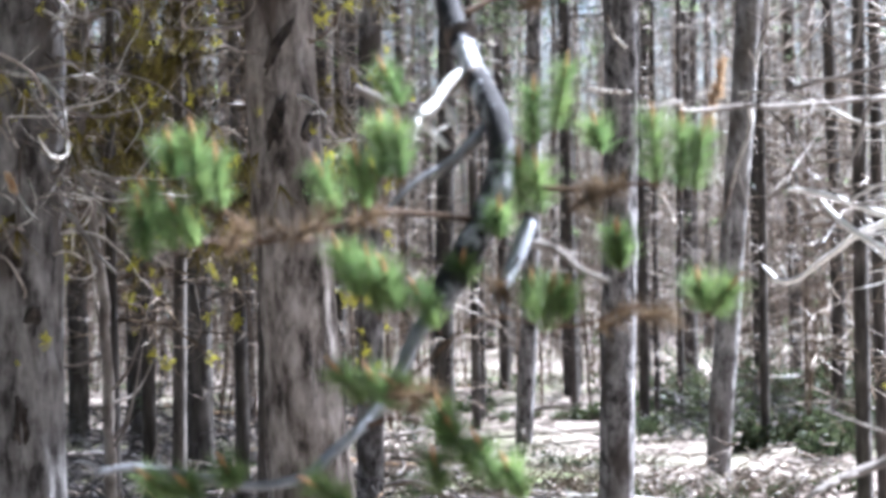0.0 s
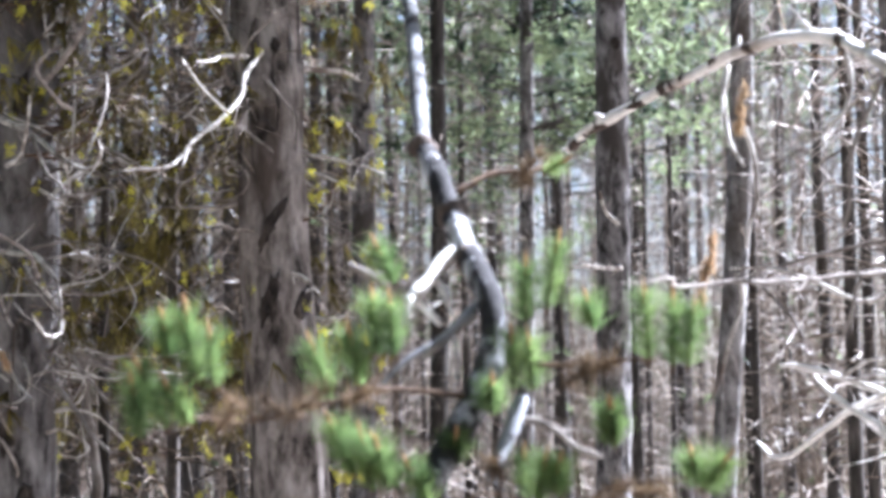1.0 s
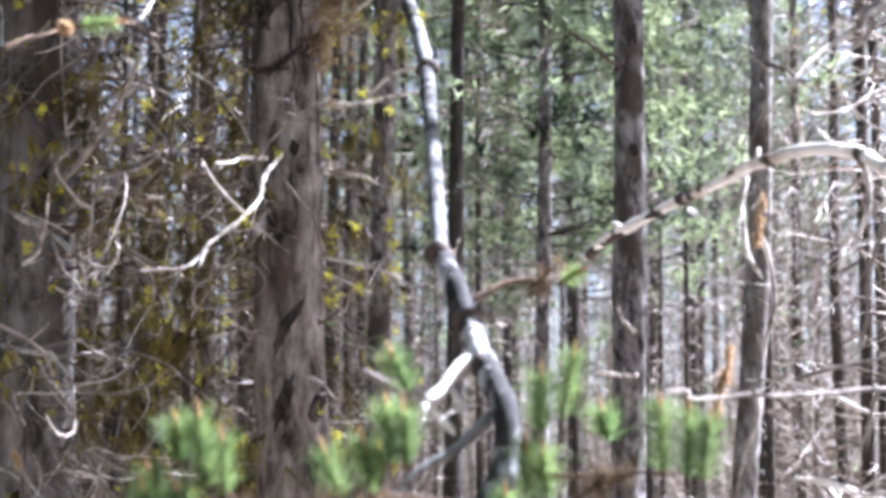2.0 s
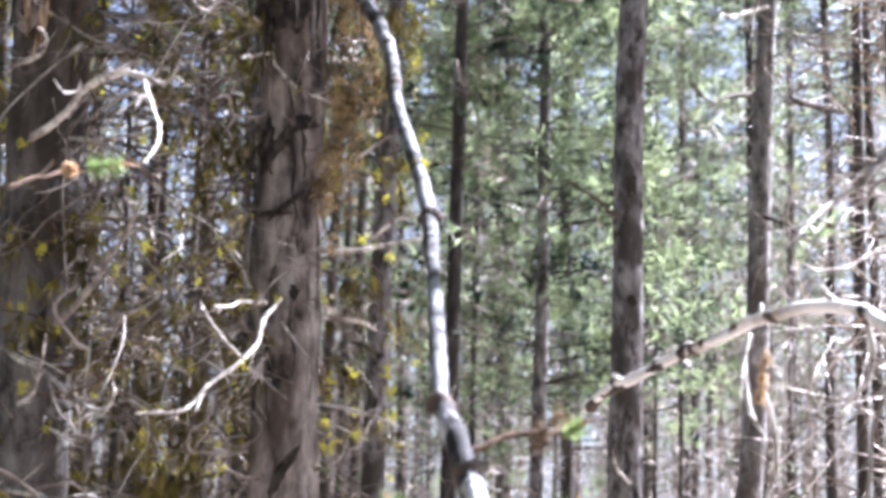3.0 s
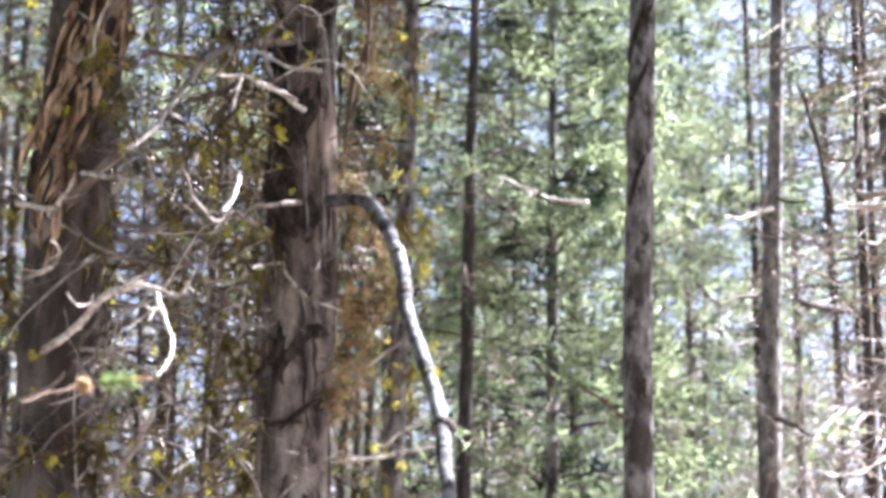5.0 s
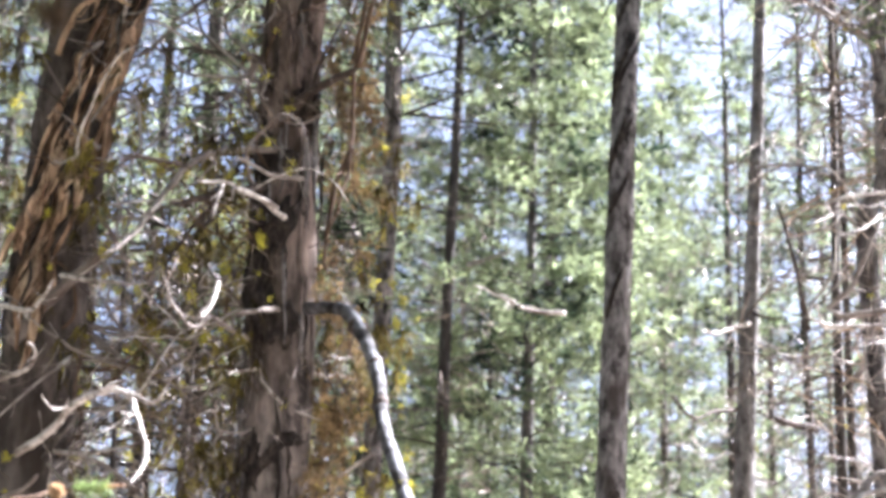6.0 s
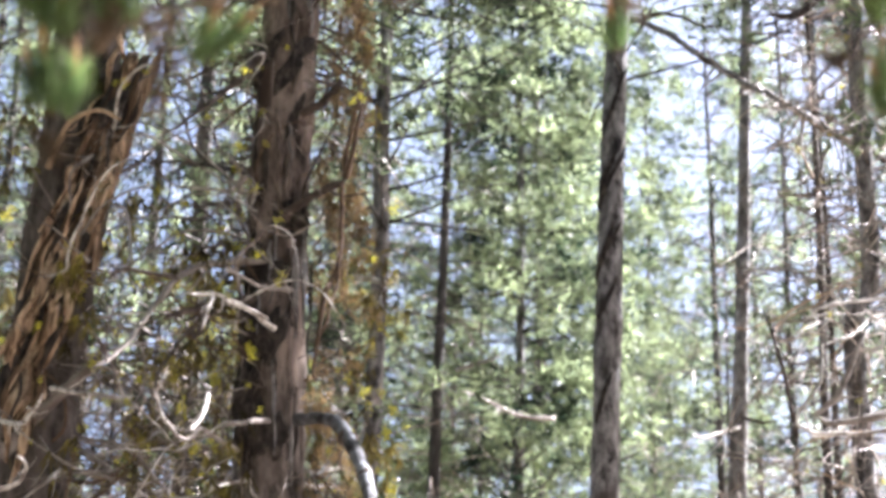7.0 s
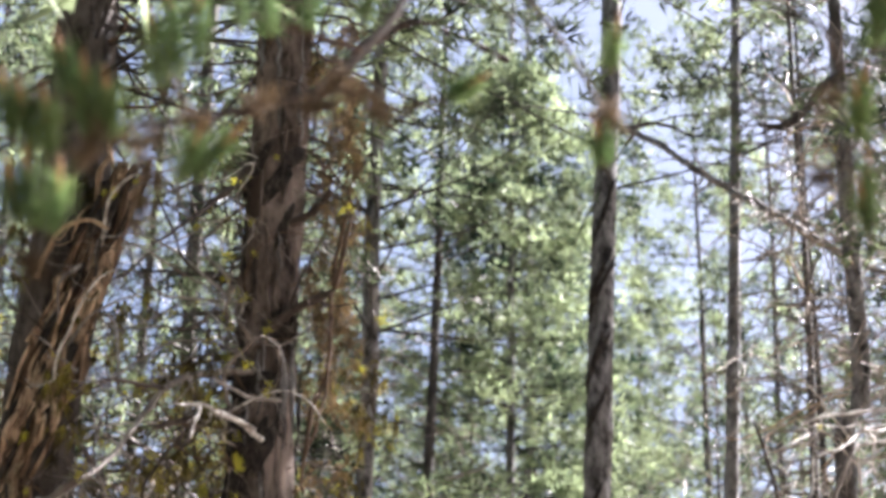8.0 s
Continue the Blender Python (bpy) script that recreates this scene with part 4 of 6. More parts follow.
limb("twig", [(-0.037, 3.300, 3.973), (0.22, 3.20, 3.86), (0.46, 3.10, 3.72), (0.62, 3.03, 3.60), (0.69, 3.0, 3.50)], 0.0075, 0.0035, dark, high_bough)
limb("twig", [(0.62, 3.03, 3.60), (0.655, 3.0, 3.44), (0.64, 3.0, 3.28)], 0.0048, 0.0026, brown, high_bough)
for x, y, z in ((0.69, 3.0, 3.54), (0.70, 3.0, 3.59), (0.65, 3.0, 3.39), (0.668, 3.0, 3.36), (0.655, 3.0, 3.23), (0.67, 3.0, 3.20)):
    sprig(high_bough, (x, y, z), (x + random.uniform(-0.02, 0.03), y - 0.03, z + random.uniform(0.05, 0.09)), 0, 0.045)
for x, y, z in ((0.62, 3.0, 3.32), (0.64, 3.0, 3.46)):
    sprig(high_bough, (x, y, z), (x - 0.04, y - 0.03, z - 0.03), 1, 0.05)
limb("twig", [(-0.037, 3.300, 3.973), (0.106, 3.233, 3.837), (0.212, 3.167, 3.616), (0.272, 3.100, 3.450)], 0.0069, 0.0032, brown, high_bough)
sprig(high_bough, (-0.587, 2.700, 3.136), (-0.606, 2.670, 3.211), 0, 0.05)
sprig(high_bough, (-0.563, 2.700, 3.137), (-0.573, 2.670, 3.203), 0, 0.05)
sprig(high_bough, (-0.575, 2.700, 3.021), (-0.587, 2.670, 3.103), 0, 0.05)
sprig(high_bough, (-0.550, 2.700, 3.013), (-0.545, 2.670, 3.086), 0, 0.05)
sprig(high_bough, (-0.600, 2.700, 3.038), (-0.608, 2.670, 3.084), 0, 0.05)
sprig(high_bough, (-0.518, 2.750, 3.193), (-0.531, 2.720, 3.288), 0, 0.05)
sprig(high_bough, (-0.485, 2.750, 3.194), (-0.496, 2.720, 3.261), 0, 0.05)
sprig(high_bough, (-0.401, 2.800, 3.329), (-0.425, 2.770, 3.448), 0, 0.05)
sprig(high_bough, (-0.425, 2.800, 3.309), (-0.446, 2.770, 3.398), 0, 0.05)
sprig(high_bough, (-0.378, 2.800, 3.349), (-0.382, 2.770, 3.450), 0, 0.05)
sprig(high_bough, (-0.381, 2.800, 3.168), (-0.324, 2.770, 3.220), 0, 0.05)
sprig(high_bough, (-0.397, 2.800, 3.158), (-0.373, 2.770, 3.208), 0, 0.05)
sprig(high_bough, (-0.279, 2.900, 3.462), (-0.291, 2.870, 3.557), 0, 0.05)
sprig(high_bough, (-0.226, 2.900, 3.474), (-0.212, 2.870, 3.570), 0, 0.05)
sprig(high_bough, (-0.333, 2.900, 3.480), (-0.328, 2.870, 3.576), 0, 0.05)
sprig(high_bough, (-0.008, 3.200, 3.538), (0.039, 3.170, 3.556), 0, 0.05)
sprig(high_bough, (0.273, 3.100, 3.546), (0.278, 3.070, 3.594), 0, 0.05)
sprig(high_bough, (0.262, 3.100, 3.365), (0.250, 3.070, 3.401), 0, 0.05)
sprig(high_bough, (-0.145, 3.100, 3.608), (-0.129, 3.070, 3.701), 0, 0.05)
sprig(high_bough, (-0.550, 2.750, 3.267), (-0.568, 2.720, 3.325), 0, 0.05)
sprig(high_bough, (-0.622, 2.700, 3.171), (-0.632, 2.670, 3.228), 0, 0.05)
sprig(high_bough, (-0.412, 2.800, 3.252), (-0.464, 2.770, 3.205), 1, 0.05)
sprig(high_bough, (-0.431, 2.750, 3.131), (-0.438, 2.720, 3.053), 1, 0.05)
sprig(high_bough, (-0.453, 2.750, 3.195), (-0.411, 2.720, 3.117), 1, 0.05)
sprig(high_bough, (-0.324, 2.900, 3.339), (-0.271, 2.870, 3.354), 1, 0.05)
sprig(high_bough, (-0.244, 3.000, 3.407), (-0.180, 2.970, 3.393), 1, 0.05)
sprig(high_bough, (-0.192, 3.000, 3.451), (-0.118, 2.970, 3.416), 1, 0.05)
sprig(high_bough, (-0.351, 2.850, 3.281), (-0.391, 2.820, 3.282), 1, 0.05)
sprig(high_bough, (-0.140, 3.100, 3.477), (-0.091, 3.070, 3.431), 1, 0.05)
sprig(high_bough, (-0.209, 3.000, 3.429), (-0.164, 2.970, 3.455), 1, 0.05)
sprig(high_bough, (0.282, 3.100, 3.503), (0.250, 3.070, 3.422), 1, 0.05)
sprig(high_bough, (0.234, 3.100, 3.470), (0.287, 3.070, 3.434), 1, 0.05)
sprig(high_bough, (-0.539, 2.750, 3.155), (-0.499, 2.720, 3.205), 1, 0.05)
sprig(high_bough, (-0.596, 2.700, 3.003), (-0.563, 2.670, 2.955), 1, 0.05)
sprig(high_bough, (-0.546, 2.700, 3.211), (-0.591, 2.670, 3.220), 1, 0.05)
sprig(left_pine, (-0.950, 5.400, 2.950), (-0.858, 5.400, 2.962), 0, 0.05)
v, f = [], []
for k in range(150):
    w = Vector((random.gauss(0, 1), random.gauss(0, 1), random.gauss(0, 1))).normalized()
    needle_fan(Vector((-0.977, 5.40, 2.946)) + w * random.uniform(0.002, 0.012), w, 6, 0.017, 0.0022, 0.8, v, f)
part("dry_tuft", mesh("dry_tuft", v, f, dry_tan, False), left_pine, "round orange tuft of dead needles")
limb("branch", [(-0.915, 6.200, 3.162), (-0.955, 5.933, 3.084), (-1.059, 5.667, 3.001), (-1.142, 5.400, 2.900)], 0.0056, 0.0035, brown, left_pine)
pale_sapling = thing("dead_sapling", (-1.475, 9.600, 0), "thin bare silvery dead sapling", "tree")
limb("stem", [(-1.475, 9.600, -0.100), (-1.475, 9.600, 0.600), (-1.487, 9.600, 1.096), (-1.495, 9.600, 1.445), (-1.529, 9.600, 1.794), (-1.575, 9.600, 2.144), (-1.597, 9.600, 2.444), (-1.568, 9.600, 2.743), (-1.589, 9.600, 3.143)], 0.030, 0.014, grey, pale_sapling)
sprig(right_snag, (0.878, 6.000, 2.613), (0.855, 6.000, 2.478), 2)
sprig(right_snag, (0.816, 6.300, 2.223), (0.802, 6.300, 2.116), 2)
sprig(right_snag, (0.794, 6.300, 2.133), (0.774, 6.300, 2.018), 2)
sprig(left_pine, (-1.658, 8.300, 2.012), (-1.632, 8.300, 1.947), 2)
lichen((-0.866, 8.400, 2.515))
lichen((-0.372, 8.600, 2.913))
lichen((-0.468, 8.700, 2.907))
lichen((-0.352, 8.500, 2.663))
lichen((-0.816, 8.500, 3.179))
lichen((-1.278, 9.000, 3.490))
lichen((-1.629, 8.500, 3.369))
lichen((-1.406, 9.000, 3.370))
lichen((-0.765, 8.100, 2.873))
lichen((-1.166, 9.000, 3.488))
lichen((-1.131, 8.500, 2.303))
lichen((-0.249, 8.500, 1.661))
lichen((-0.267, 8.300, 2.044))
lichen((-0.811, 8.600, 2.069))
lichen((-1.171, 8.200, 3.340))
lichen((-1.562, 8.200, 3.318))
lichen((-0.098, 7.200, 3.433))
lichen((-0.311, 8.800, 3.779))
lichen((-0.355, 8.700, 3.491))
lichen((-1.282, 8.200, 3.242))
lichen((-0.376, 9.000, 4.834))
lichen((-0.777, 8.600, 4.818))
lichen((-1.103, 8.300, 4.708))
lichen((-1.215, 8.300, 3.779))
lichen((-1.683, 8.300, 3.755))
lichen((-0.326, 10.000, 5.907))
lichen((-0.148, 10.000, 5.409))
lichen((-0.318, 9.500, 5.640))
lichen((-0.691, 8.600, 5.417))
lichen((-0.766, 8.500, 4.754))
for name, pts, ra, rb, m, label in (("bough", bough_line[:11], 0.028, 0.0185, mottled, "silver drooping bough with black bands"), ("lower_bough", bough_line[9:], 0.026, 0.033, charred, "black crooked lower bough")):
    v, f = [], []
    line = spline(pts, 0.02)
    tube(line, lambda t: ra + (rb - ra) * t + 0.003 * math.sin(9 * t) ** 2, 14, v, f, 0.15, 4.0)
    for k in range(3):
        i = random.randrange(6, len(line) - 4)
        r = ra + (rb - ra) * i / len(line)
        tube(spline([line[i], line[i + 1], line[i + 2]], 0.005), lambda t: r * (0.9 + 0.35 * math.sin(math.pi * t)), 12, v, f, 0.2, k)
    part(name, mesh(name, v, f, m), main_pine, label)
line = spline(bough_line, 0.01)
for z in node_heights:
    i = min(range(4, len(line) - 6), key=lambda q: abs(line[q].z - z))
    v, f = [], []
    tube(spline([line[i - 3], line[i], line[i + 3]], 0.006), lambda t: 0.022 + 0.011 * math.sin(math.pi * t) + 0.004 * random.random(), 12, v, f, 0.4, z)
    part("node_band", mesh("node_band", v, f, dark), main_pine, "black ring of old bark")
v, f = [], []
tube(spline(bough_end, 0.02), lambda t: 0.017 - 0.011 * t, 10, v, f, 0.25, 9.0)
part("bough_tip", mesh("bough_tip", v, f, blue), main_pine, "silvery bough tip")

v, f = [], []
tube(spline([(-0.70, 8.85, 8.6), (-0.62, 7.6, 8.1), (-0.35, 5.8, 6.6), (-0.05, 4.4, 5.2), (0.02, 3.7, 4.4), (-0.02, 3.36, 3.9)], 0.05), lambda t: 0.05 - 0.034 * t, 12, v, f, 0.25, 3.0)
part("bough", mesh("bough", v, f, brown), main_pine, "long bough reaching out from the trunk")


def curly(parent, at, way, length, r, m):
    """A dead branch that winds and hooks."""
    p, d = Vector(at), Vector(way).normalized()
    turn = Vector((random.gauss(0, 1), random.gauss(0, 1), random.gauss(0, 1)))
    pts = [p]
    for k in range(7):
        if random.random() < 0.4:
            turn = Vector((random.gauss(0, 1), random.gauss(0, 1), random.gauss(0, 1)))
        d = (d + d.cross(turn) * 0.38 + Vector((random.gauss(0, 0.22), random.gauss(0, 0.22), random.gauss(-0.06, 0.22)))).normalized()
        p = p + d * length / 7 * random.uniform(0.5, 1.5)
        pts.append(p)
    if random.random() < 0.5:
        q = random.choice(pts[2:])
        lichen(q, random.uniform(0.012, 0.028))
    return limb("branch", pts, r * 0.75, r * 0.25, m, parent)


random.seed(17)
for k in range(64):
    z = random.uniform(2.6, 5.6)
    a = random.uniform(-1.5, 0.35)
    curly(left_pine, (-1.70 + 0.15 * math.cos(a), 8.9 + 0.15 * math.sin(a), z), (math.cos(a) + 0.3, math.sin(a), random.uniform(-0.5, 0.6)), random.uniform(0.4, 1.1), random.uniform(0.004, 0.010), random.choice((pale, grey, grey, dark, brown)))
for k in range(34):
    z = random.uniform(1.5, 2.9)
    a = random.uniform(-1.6, 0.4)
    curly(left_pine, (-1.72 + 0.16 * math.cos(a), 8.9 + 0.16 * math.sin(a), z), (math.cos(a), math.sin(a), random.uniform(-0.5, 0.4)), random.uniform(0.3, 0.8), random.uniform(0.005, 0.010), random.choice((pale, grey, grey, dark)))
for k in range(64):
    z = random.uniform(2.6, 6.4)
    a = math.pi + random.uniform(-0.5, 1.0)
    curly(main_pine, (-0.69 + 0.13 * math.cos(a), 8.9 + 0.13 * math.sin(a), z), (math.cos(a), math.sin(a), random.uniform(-0.4, 0.5)), random.uniform(0.3, 0.9), random.uniform(0.004, 0.009), random.choice((pale, grey, dark, brown, dark)))
for k in range(22):
    z = random.uniform(2.4, 6.5)
    a = random.uniform(-0.6, 0.6)
    curly(main_pine, (-0.69 + 0.13 * math.cos(a), 8.9 + 0.13 * math.sin(a), z), (math.cos(a), math.sin(a), random.uniform(-0.6, 0.3)), random.uniform(0.2, 0.5), random.uniform(0.004, 0.009), random.choice((pale, grey, brown, brown)))
for k in range(34):
    z = random.uniform(2.6, 6.2)
    a = math.pi + random.uniform(-0.9, 0.9)
    curly(edge_pine, (2.52 + 0.1 * math.cos(a), 7.8 + 0.1 * math.sin(a), z), (math.cos(a), math.sin(a), random.uniform(-0.3, 0.6)), random.uniform(0.8, 1.5), random.uniform(0.005, 0.011), random.choice((pale, pale, grey)))
for k in range(18):
    z = random.uniform(1.3, 3.0)
    a = math.pi + random.uniform(-0.9, 0.9)
    curly(right_snag, (1.88 + 0.06 * math.cos(a), 6.3 + 0.06 * math.sin(a), z), (math.cos(a), math.sin(a), random.uniform(-0.5, 0.4)), random.uniform(0.35, 0.7), random.uniform(0.004, 0.008), random.choice((pale, grey)))
for k in range(64):
    z = random.uniform(3.6, 8.6)
    a = math.pi + random.uniform(-1.1, 1.3)
    curly(bleached_pine, (2.58 + 0.05 * math.cos(a), 12 + 0.05 * math.sin(a), z), (math.cos(a), math.sin(a), random.uniform(-0.35, 0.5)), random.uniform(0.5, 1.3), random.uniform(0.005, 0.012), random.choice((pale, pale, grey, tan)))
# stout weathered hooks that cross between the two large trunks
kept = random.getstate()
random.seed(77)
for k in range(52):
    z = random.uniform(2.0, 5.9)
    a = random.uniform(-1.3, 0.1)
    curly(left_pine, (-1.70 + 0.15 * math.cos(a), 8.9 + 0.15 * math.sin(a), z), (math.cos(a) + 0.5, math.sin(a), random.uniform(-0.3, 0.5)), random.uniform(0.6, 1.3), random.uniform(0.009, 0.016), random.choice((pale, pale, grey, grey)))
for k in range(26):
    z = random.uniform(2.6, 5.9)
    a = math.pi + random.uniform(-0.2, 1.1)
    curly(main_pine, (-0.69 + 0.13 * math.cos(a), 8.9 + 0.13 * math.sin(a), z), (math.cos(a), math.sin(a), random.uniform(-0.5, 0.4)), random.uniform(0.4, 0.9), random.uniform(0.009, 0.015), random.choice((pale, grey, grey)))
random.setstate(kept)
# dark tangle high between the two large trunks
for k in range(46):
    z = random.uniform(4.9, 6.9)
    a = math.pi + random.uniform(-0.5, 0.6)
    curly(main_pine, (-0.70 + 0.12 * math.cos(a), 8.9 + 0.12 * math.sin(a), z), (math.cos(a), math.sin(a), random.uniform(-0.6, 0.3)), random.uniform(0.4, 1.0), random.uniform(0.006, 0.013), random.choice((dark, dark, brown, grey)))
for k in range(34):
    z = random.uniform(6.2, 8.0)
    a = random.choice((0, math.pi)) + random.uniform(-0.7, 0.7)
    curly(main_pine, (-0.71 + 0.12 * math.cos(a), 8.9 + 0.12 * math.sin(a), z), (math.cos(a), math.sin(a), random.uniform(-0.4, 0.5)), random.uniform(0.25, 0.6), random.uniform(0.007, 0.014), random.choice((dark, dark, brown)))
for k in range(58):
    z = random.uniform(6.3, 8.2)
    a = random.choice((0, math.pi)) + random.uniform(-0.7, 0.7)
    curly(left_pine, (-1.65 + 0.13 * math.cos(a), 8.9 + 0.13 * math.sin(a), z), (math.cos(a), math.sin(a), random.uniform(-0.4, 0.5)), random.uniform(0.25, 0.7), random.uniform(0.007, 0.014), random.choice((dark, dark, brown)))
# dead brown foliage hanging beside the main trunk
for k in range(72):
    z = random.uniform(3.7, 7.2)
    p = Vector((-0.53 + random.uniform(-0.02, 0.20), 8.9 + random.uniform(-0.2, 0.15), z))
    drop = random.uniform(0.08, 0.32)
    tip = p + Vector((random.uniform(-0.05, 0.08), random.uniform(-0.06, 0.06), -drop))
    if k % 2:
        limb("twig", [p, p.lerp(tip, 0.5) + Vector((random.uniform(-0.05, 0.05), random.uniform(-0.03, 0.03), 0)), tip], 0.005, 0.002, brown, main_pine)
    v, f = [], []
    for i in range(random.randint(14, 34)):
        q = p.lerp(tip, random.random()) + Vector((random.gauss(0, 0.022), random.gauss(0, 0.022), random.gauss(0, 0.022)))
        needle_fan(q, (random.gauss(0, 0.7), random.gauss(0, 0.7), -0.6), 6, random.uniform(0.03, 0.07), 0.0035, 1.0, v, f)
    part("dead_needles", mesh("dead_needles", v, f, tan_clump, False), main_pine, "clump of dead tan-brown needles")
# shaggy dark burl on the main trunk
for x, z, wd, hi in ((-0.785, 4.62, 0.085, 0.27), (-0.775, 4.98, 0.06, 0.20), (-0.79, 5.28, 0.055, 0.17), (-0.61, 5.50, 0.06, 0.11), (-0.76, 3.9, 0.05, 0.14), (-0.72, 3.3, 0.04, 0.09)):
    v, f = [], []
    n = 26
    for i in range(n + 1):
        b = math.pi * i / n
        for k in range(n):
            a = math.tau * k / n
            u = Vector((math.sin(b) * math.cos(a), math.sin(b) * math.sin(a), math.cos(b)))
            j = 0.75 + 0.45 * noise.noise(u * 2.1 + Vector((x * 20, z * 9, 0))) + 0.5 * noise.noise(Vector((u.x * 8, u.y * 8, u.z * 3)) + Vector((z * 9, 0, 0)))
            v.append((x + u.x * wd * j, 8.80 + u.y * wd * j, z + u.z * hi * j))
    for i in range(n):
        for k in range(n):
            a, b = i * n + k, i * n + (k + 1) % n
            f.append((a, a + n, b + n, b))
    part("burl", mesh("burl", v, f, knot_bark), main_pine, "dark shaggy burl")

# scars on the trunks, and painted shadow streaks on the straight pine
for x, z, wide, high, tilt in ((-0.634, 3.275, 0.025, 0.032, 0), (-0.684, 2.924, 0.046, 0.046, 0), (-0.663, 2.518, 0.025, 0.082, 0.5), (-0.537, 2.218, 0.023, 0.064, 0.3), (-0.703, 3.905, 0.030, 0.118, 0.65),
                               (-0.623, 3.995, 0.059, 0.028, 0), (-0.688, 4.484, 0.077, 0.106, 0.2), (-0.801, 4.941, 0.036, 0.172, 0.1), (-0.651, 3.665, 0.016, 0.094, 1.2), (-0.700, 4.935, 0.050, 0.185, 0.35),
                               (-0.618, 5.575, 0.064, 0.041, 1), (-0.618, 5.473, 0.073, 0.066, 0.8), (-0.763, 5.188, 0.055, 0.090, 0.5), (-0.672, 6.270, 0.041, 0.158, 0.5), (-0.789, 6.295, 0.027, 0.131, 0.4),
                               (-0.693, 5.257, 0.137, 0.035, -0.2), (-0.656, 2.235, 0.034, 0.096, 0.2), (-0.545, 1.971, 0.023, 0.059, 0), (-0.636, 2.584, 0.023, 0.078, 0.7), (-0.734, 3.605, 0.068, 0.014, 0.5),
                               (-0.658, 5.998, 0.023, 0.131, 0.3)):
    knot(main_pine, x, z, wide, high, tilt)
for x, z, wide, high, tilt in ((-1.746, 3.484, 0.032, 0.070, 0), (-1.661, 3.086, 0.032, 0.092, 0.2), (-1.724, 1.702, 0.036, 0.077, 0), (-1.647, 1.463, 0.027, 0.045, 0), (-1.697, 1.032, 0.032, 0.091, 0),
                               (-1.717, 4.955, 0.032, 0.148, 0.3)):
    knot(left_pine, x, z, wide, high, tilt)
# tilted streaks above z 6.5 paint the shadow marks winding up this trunk
for x, z, wide, high, tilt in ((1.277, 5.262, 0.039, 0.088, 0), (1.279, 4.415, 0.031, 0.055, 0), (1.339, 8.572, 0.019, 0.263, 0.45), (1.322, 8.017, 0.019, 0.214, 0.5), (1.367, 9.207, 0.019, 0.268, 0.3), (1.319, 8.632, 0.019, 0.219, 0.4),
                               (1.292, 7.982, 0.019, 0.214, 0.3), (1.263, 6.787, 0.019, 0.206, 0.3), (1.304, 7.575, 0.019, 0.169, 0.4)):
    knot(straight_pine, x, z, wide, high, tilt)

# torn bark on the left pine, hanging in strips
random.seed(21)
for top, mid, foot, wd in (((-1.36, 8.80, 6.30), (-1.50, 8.74, 5.60), (-1.66, 8.72, 4.75), 0.085), ((-1.46, 8.78, 6.20), (-1.60, 8.72, 5.40), (-1.76, 8.72, 4.45), 0.075), ((-1.28, 8.82, 6.36), (-1.40, 8.78, 5.95), (-1.50, 8.76, 5.45), 0.05)):
    line = spline([top, mid, foot], 0.02)
    v, f = [], []
    for i, q in enumerate(line):
        t = i / (len(line) - 1)
        for k in range(22):
            a = math.tau * k / 22
            rag = 0.75 + 0.5 * noise.noise(Vector((k * 0.9, q.z * 2.2, top[0] * 9))) + 0.35 * noise.noise(Vector((k * 2.3, q.z * 6, 4.0)))
            n = wd * rag * (0.05 + 1.15 * math.sin(math.pi * (0.02 + 0.93 * t)))
            v.append((q.x + math.cos(a) * n, q.y + math.sin(a) * n * 0.45, q.z))
    for i in range(len(line) - 1):
        for k in range(22):
            a, b = i * 22 + k, i * 22 + (k + 1) % 22
            f.append((a, b, b + 22, a + 22))
    f.extend((tuple(range(22)), tuple(range(len(v) - 22, len(v)))))
    part("bark_slab", mesh("bark_slab", v, f, red_bark), left_pine, "torn slab of fibrous red-brown bark")
for k in range(120):
    t = random.random()
    h = random.random()
    top = Vector((-1.30 - 0.36 * h - 0.16 * t, 8.80 - random.uniform(0.06, 0.14), 6.38 - 1.7 * h + random.uniform(-0.15, 0.1)))
    drop = random.uniform(0.15, 0.55)
    foot = top + Vector((-0.24 * drop + random.uniform(-0.05, 0.05), random.uniform(-0.05, 0.03), -drop))
    mid = top.lerp(foot, 0.5) + Vector((random.uniform(-0.04, 0.05), random.uniform(-0.07, 0.02), 0))
    line = [q + Vector((noise.noise(q * 6), noise.noise(q * 6 + Vector((7, 0, 0))), 0)) * 0.02 for q in spline([top, mid, foot], 0.04)]
    v, f = [], []
    wide = random.choice((0.011, 0.016, 0.024, 0.032)) * random.uniform(0.7, 1.2)
    s = random.uniform(0, 9)
    for i, q in enumerate(line):
        a = s + 1.5 * noise.noise(q * 2 + Vector((s, 0, 0)))
        c = Vector((math.cos(a), 0.5 * math.sin(a), 0)) * wide * (0.35 + math.sin(math.pi * min(1, 0.15 + i / len(line))))
        d = Vector((-c.y, c.x, 0)).normalized() * 0.004
        v.extend((q - c - d, q - d * 2.5, q + c - d, q + c + d, q - c + d))
    for i in range(len(line) - 1):
        for j in range(5):
            a, b = i * 5 + j, i * 5 + (j + 1) % 5
            f.append((a, b, b + 5, a + 5))
    part("bark_strip", mesh("bark_strip", v, f, random.choice((red_bark, red_bark, red_bark, brown, knot_bark))), left_pine, "torn orange-brown bark strip")


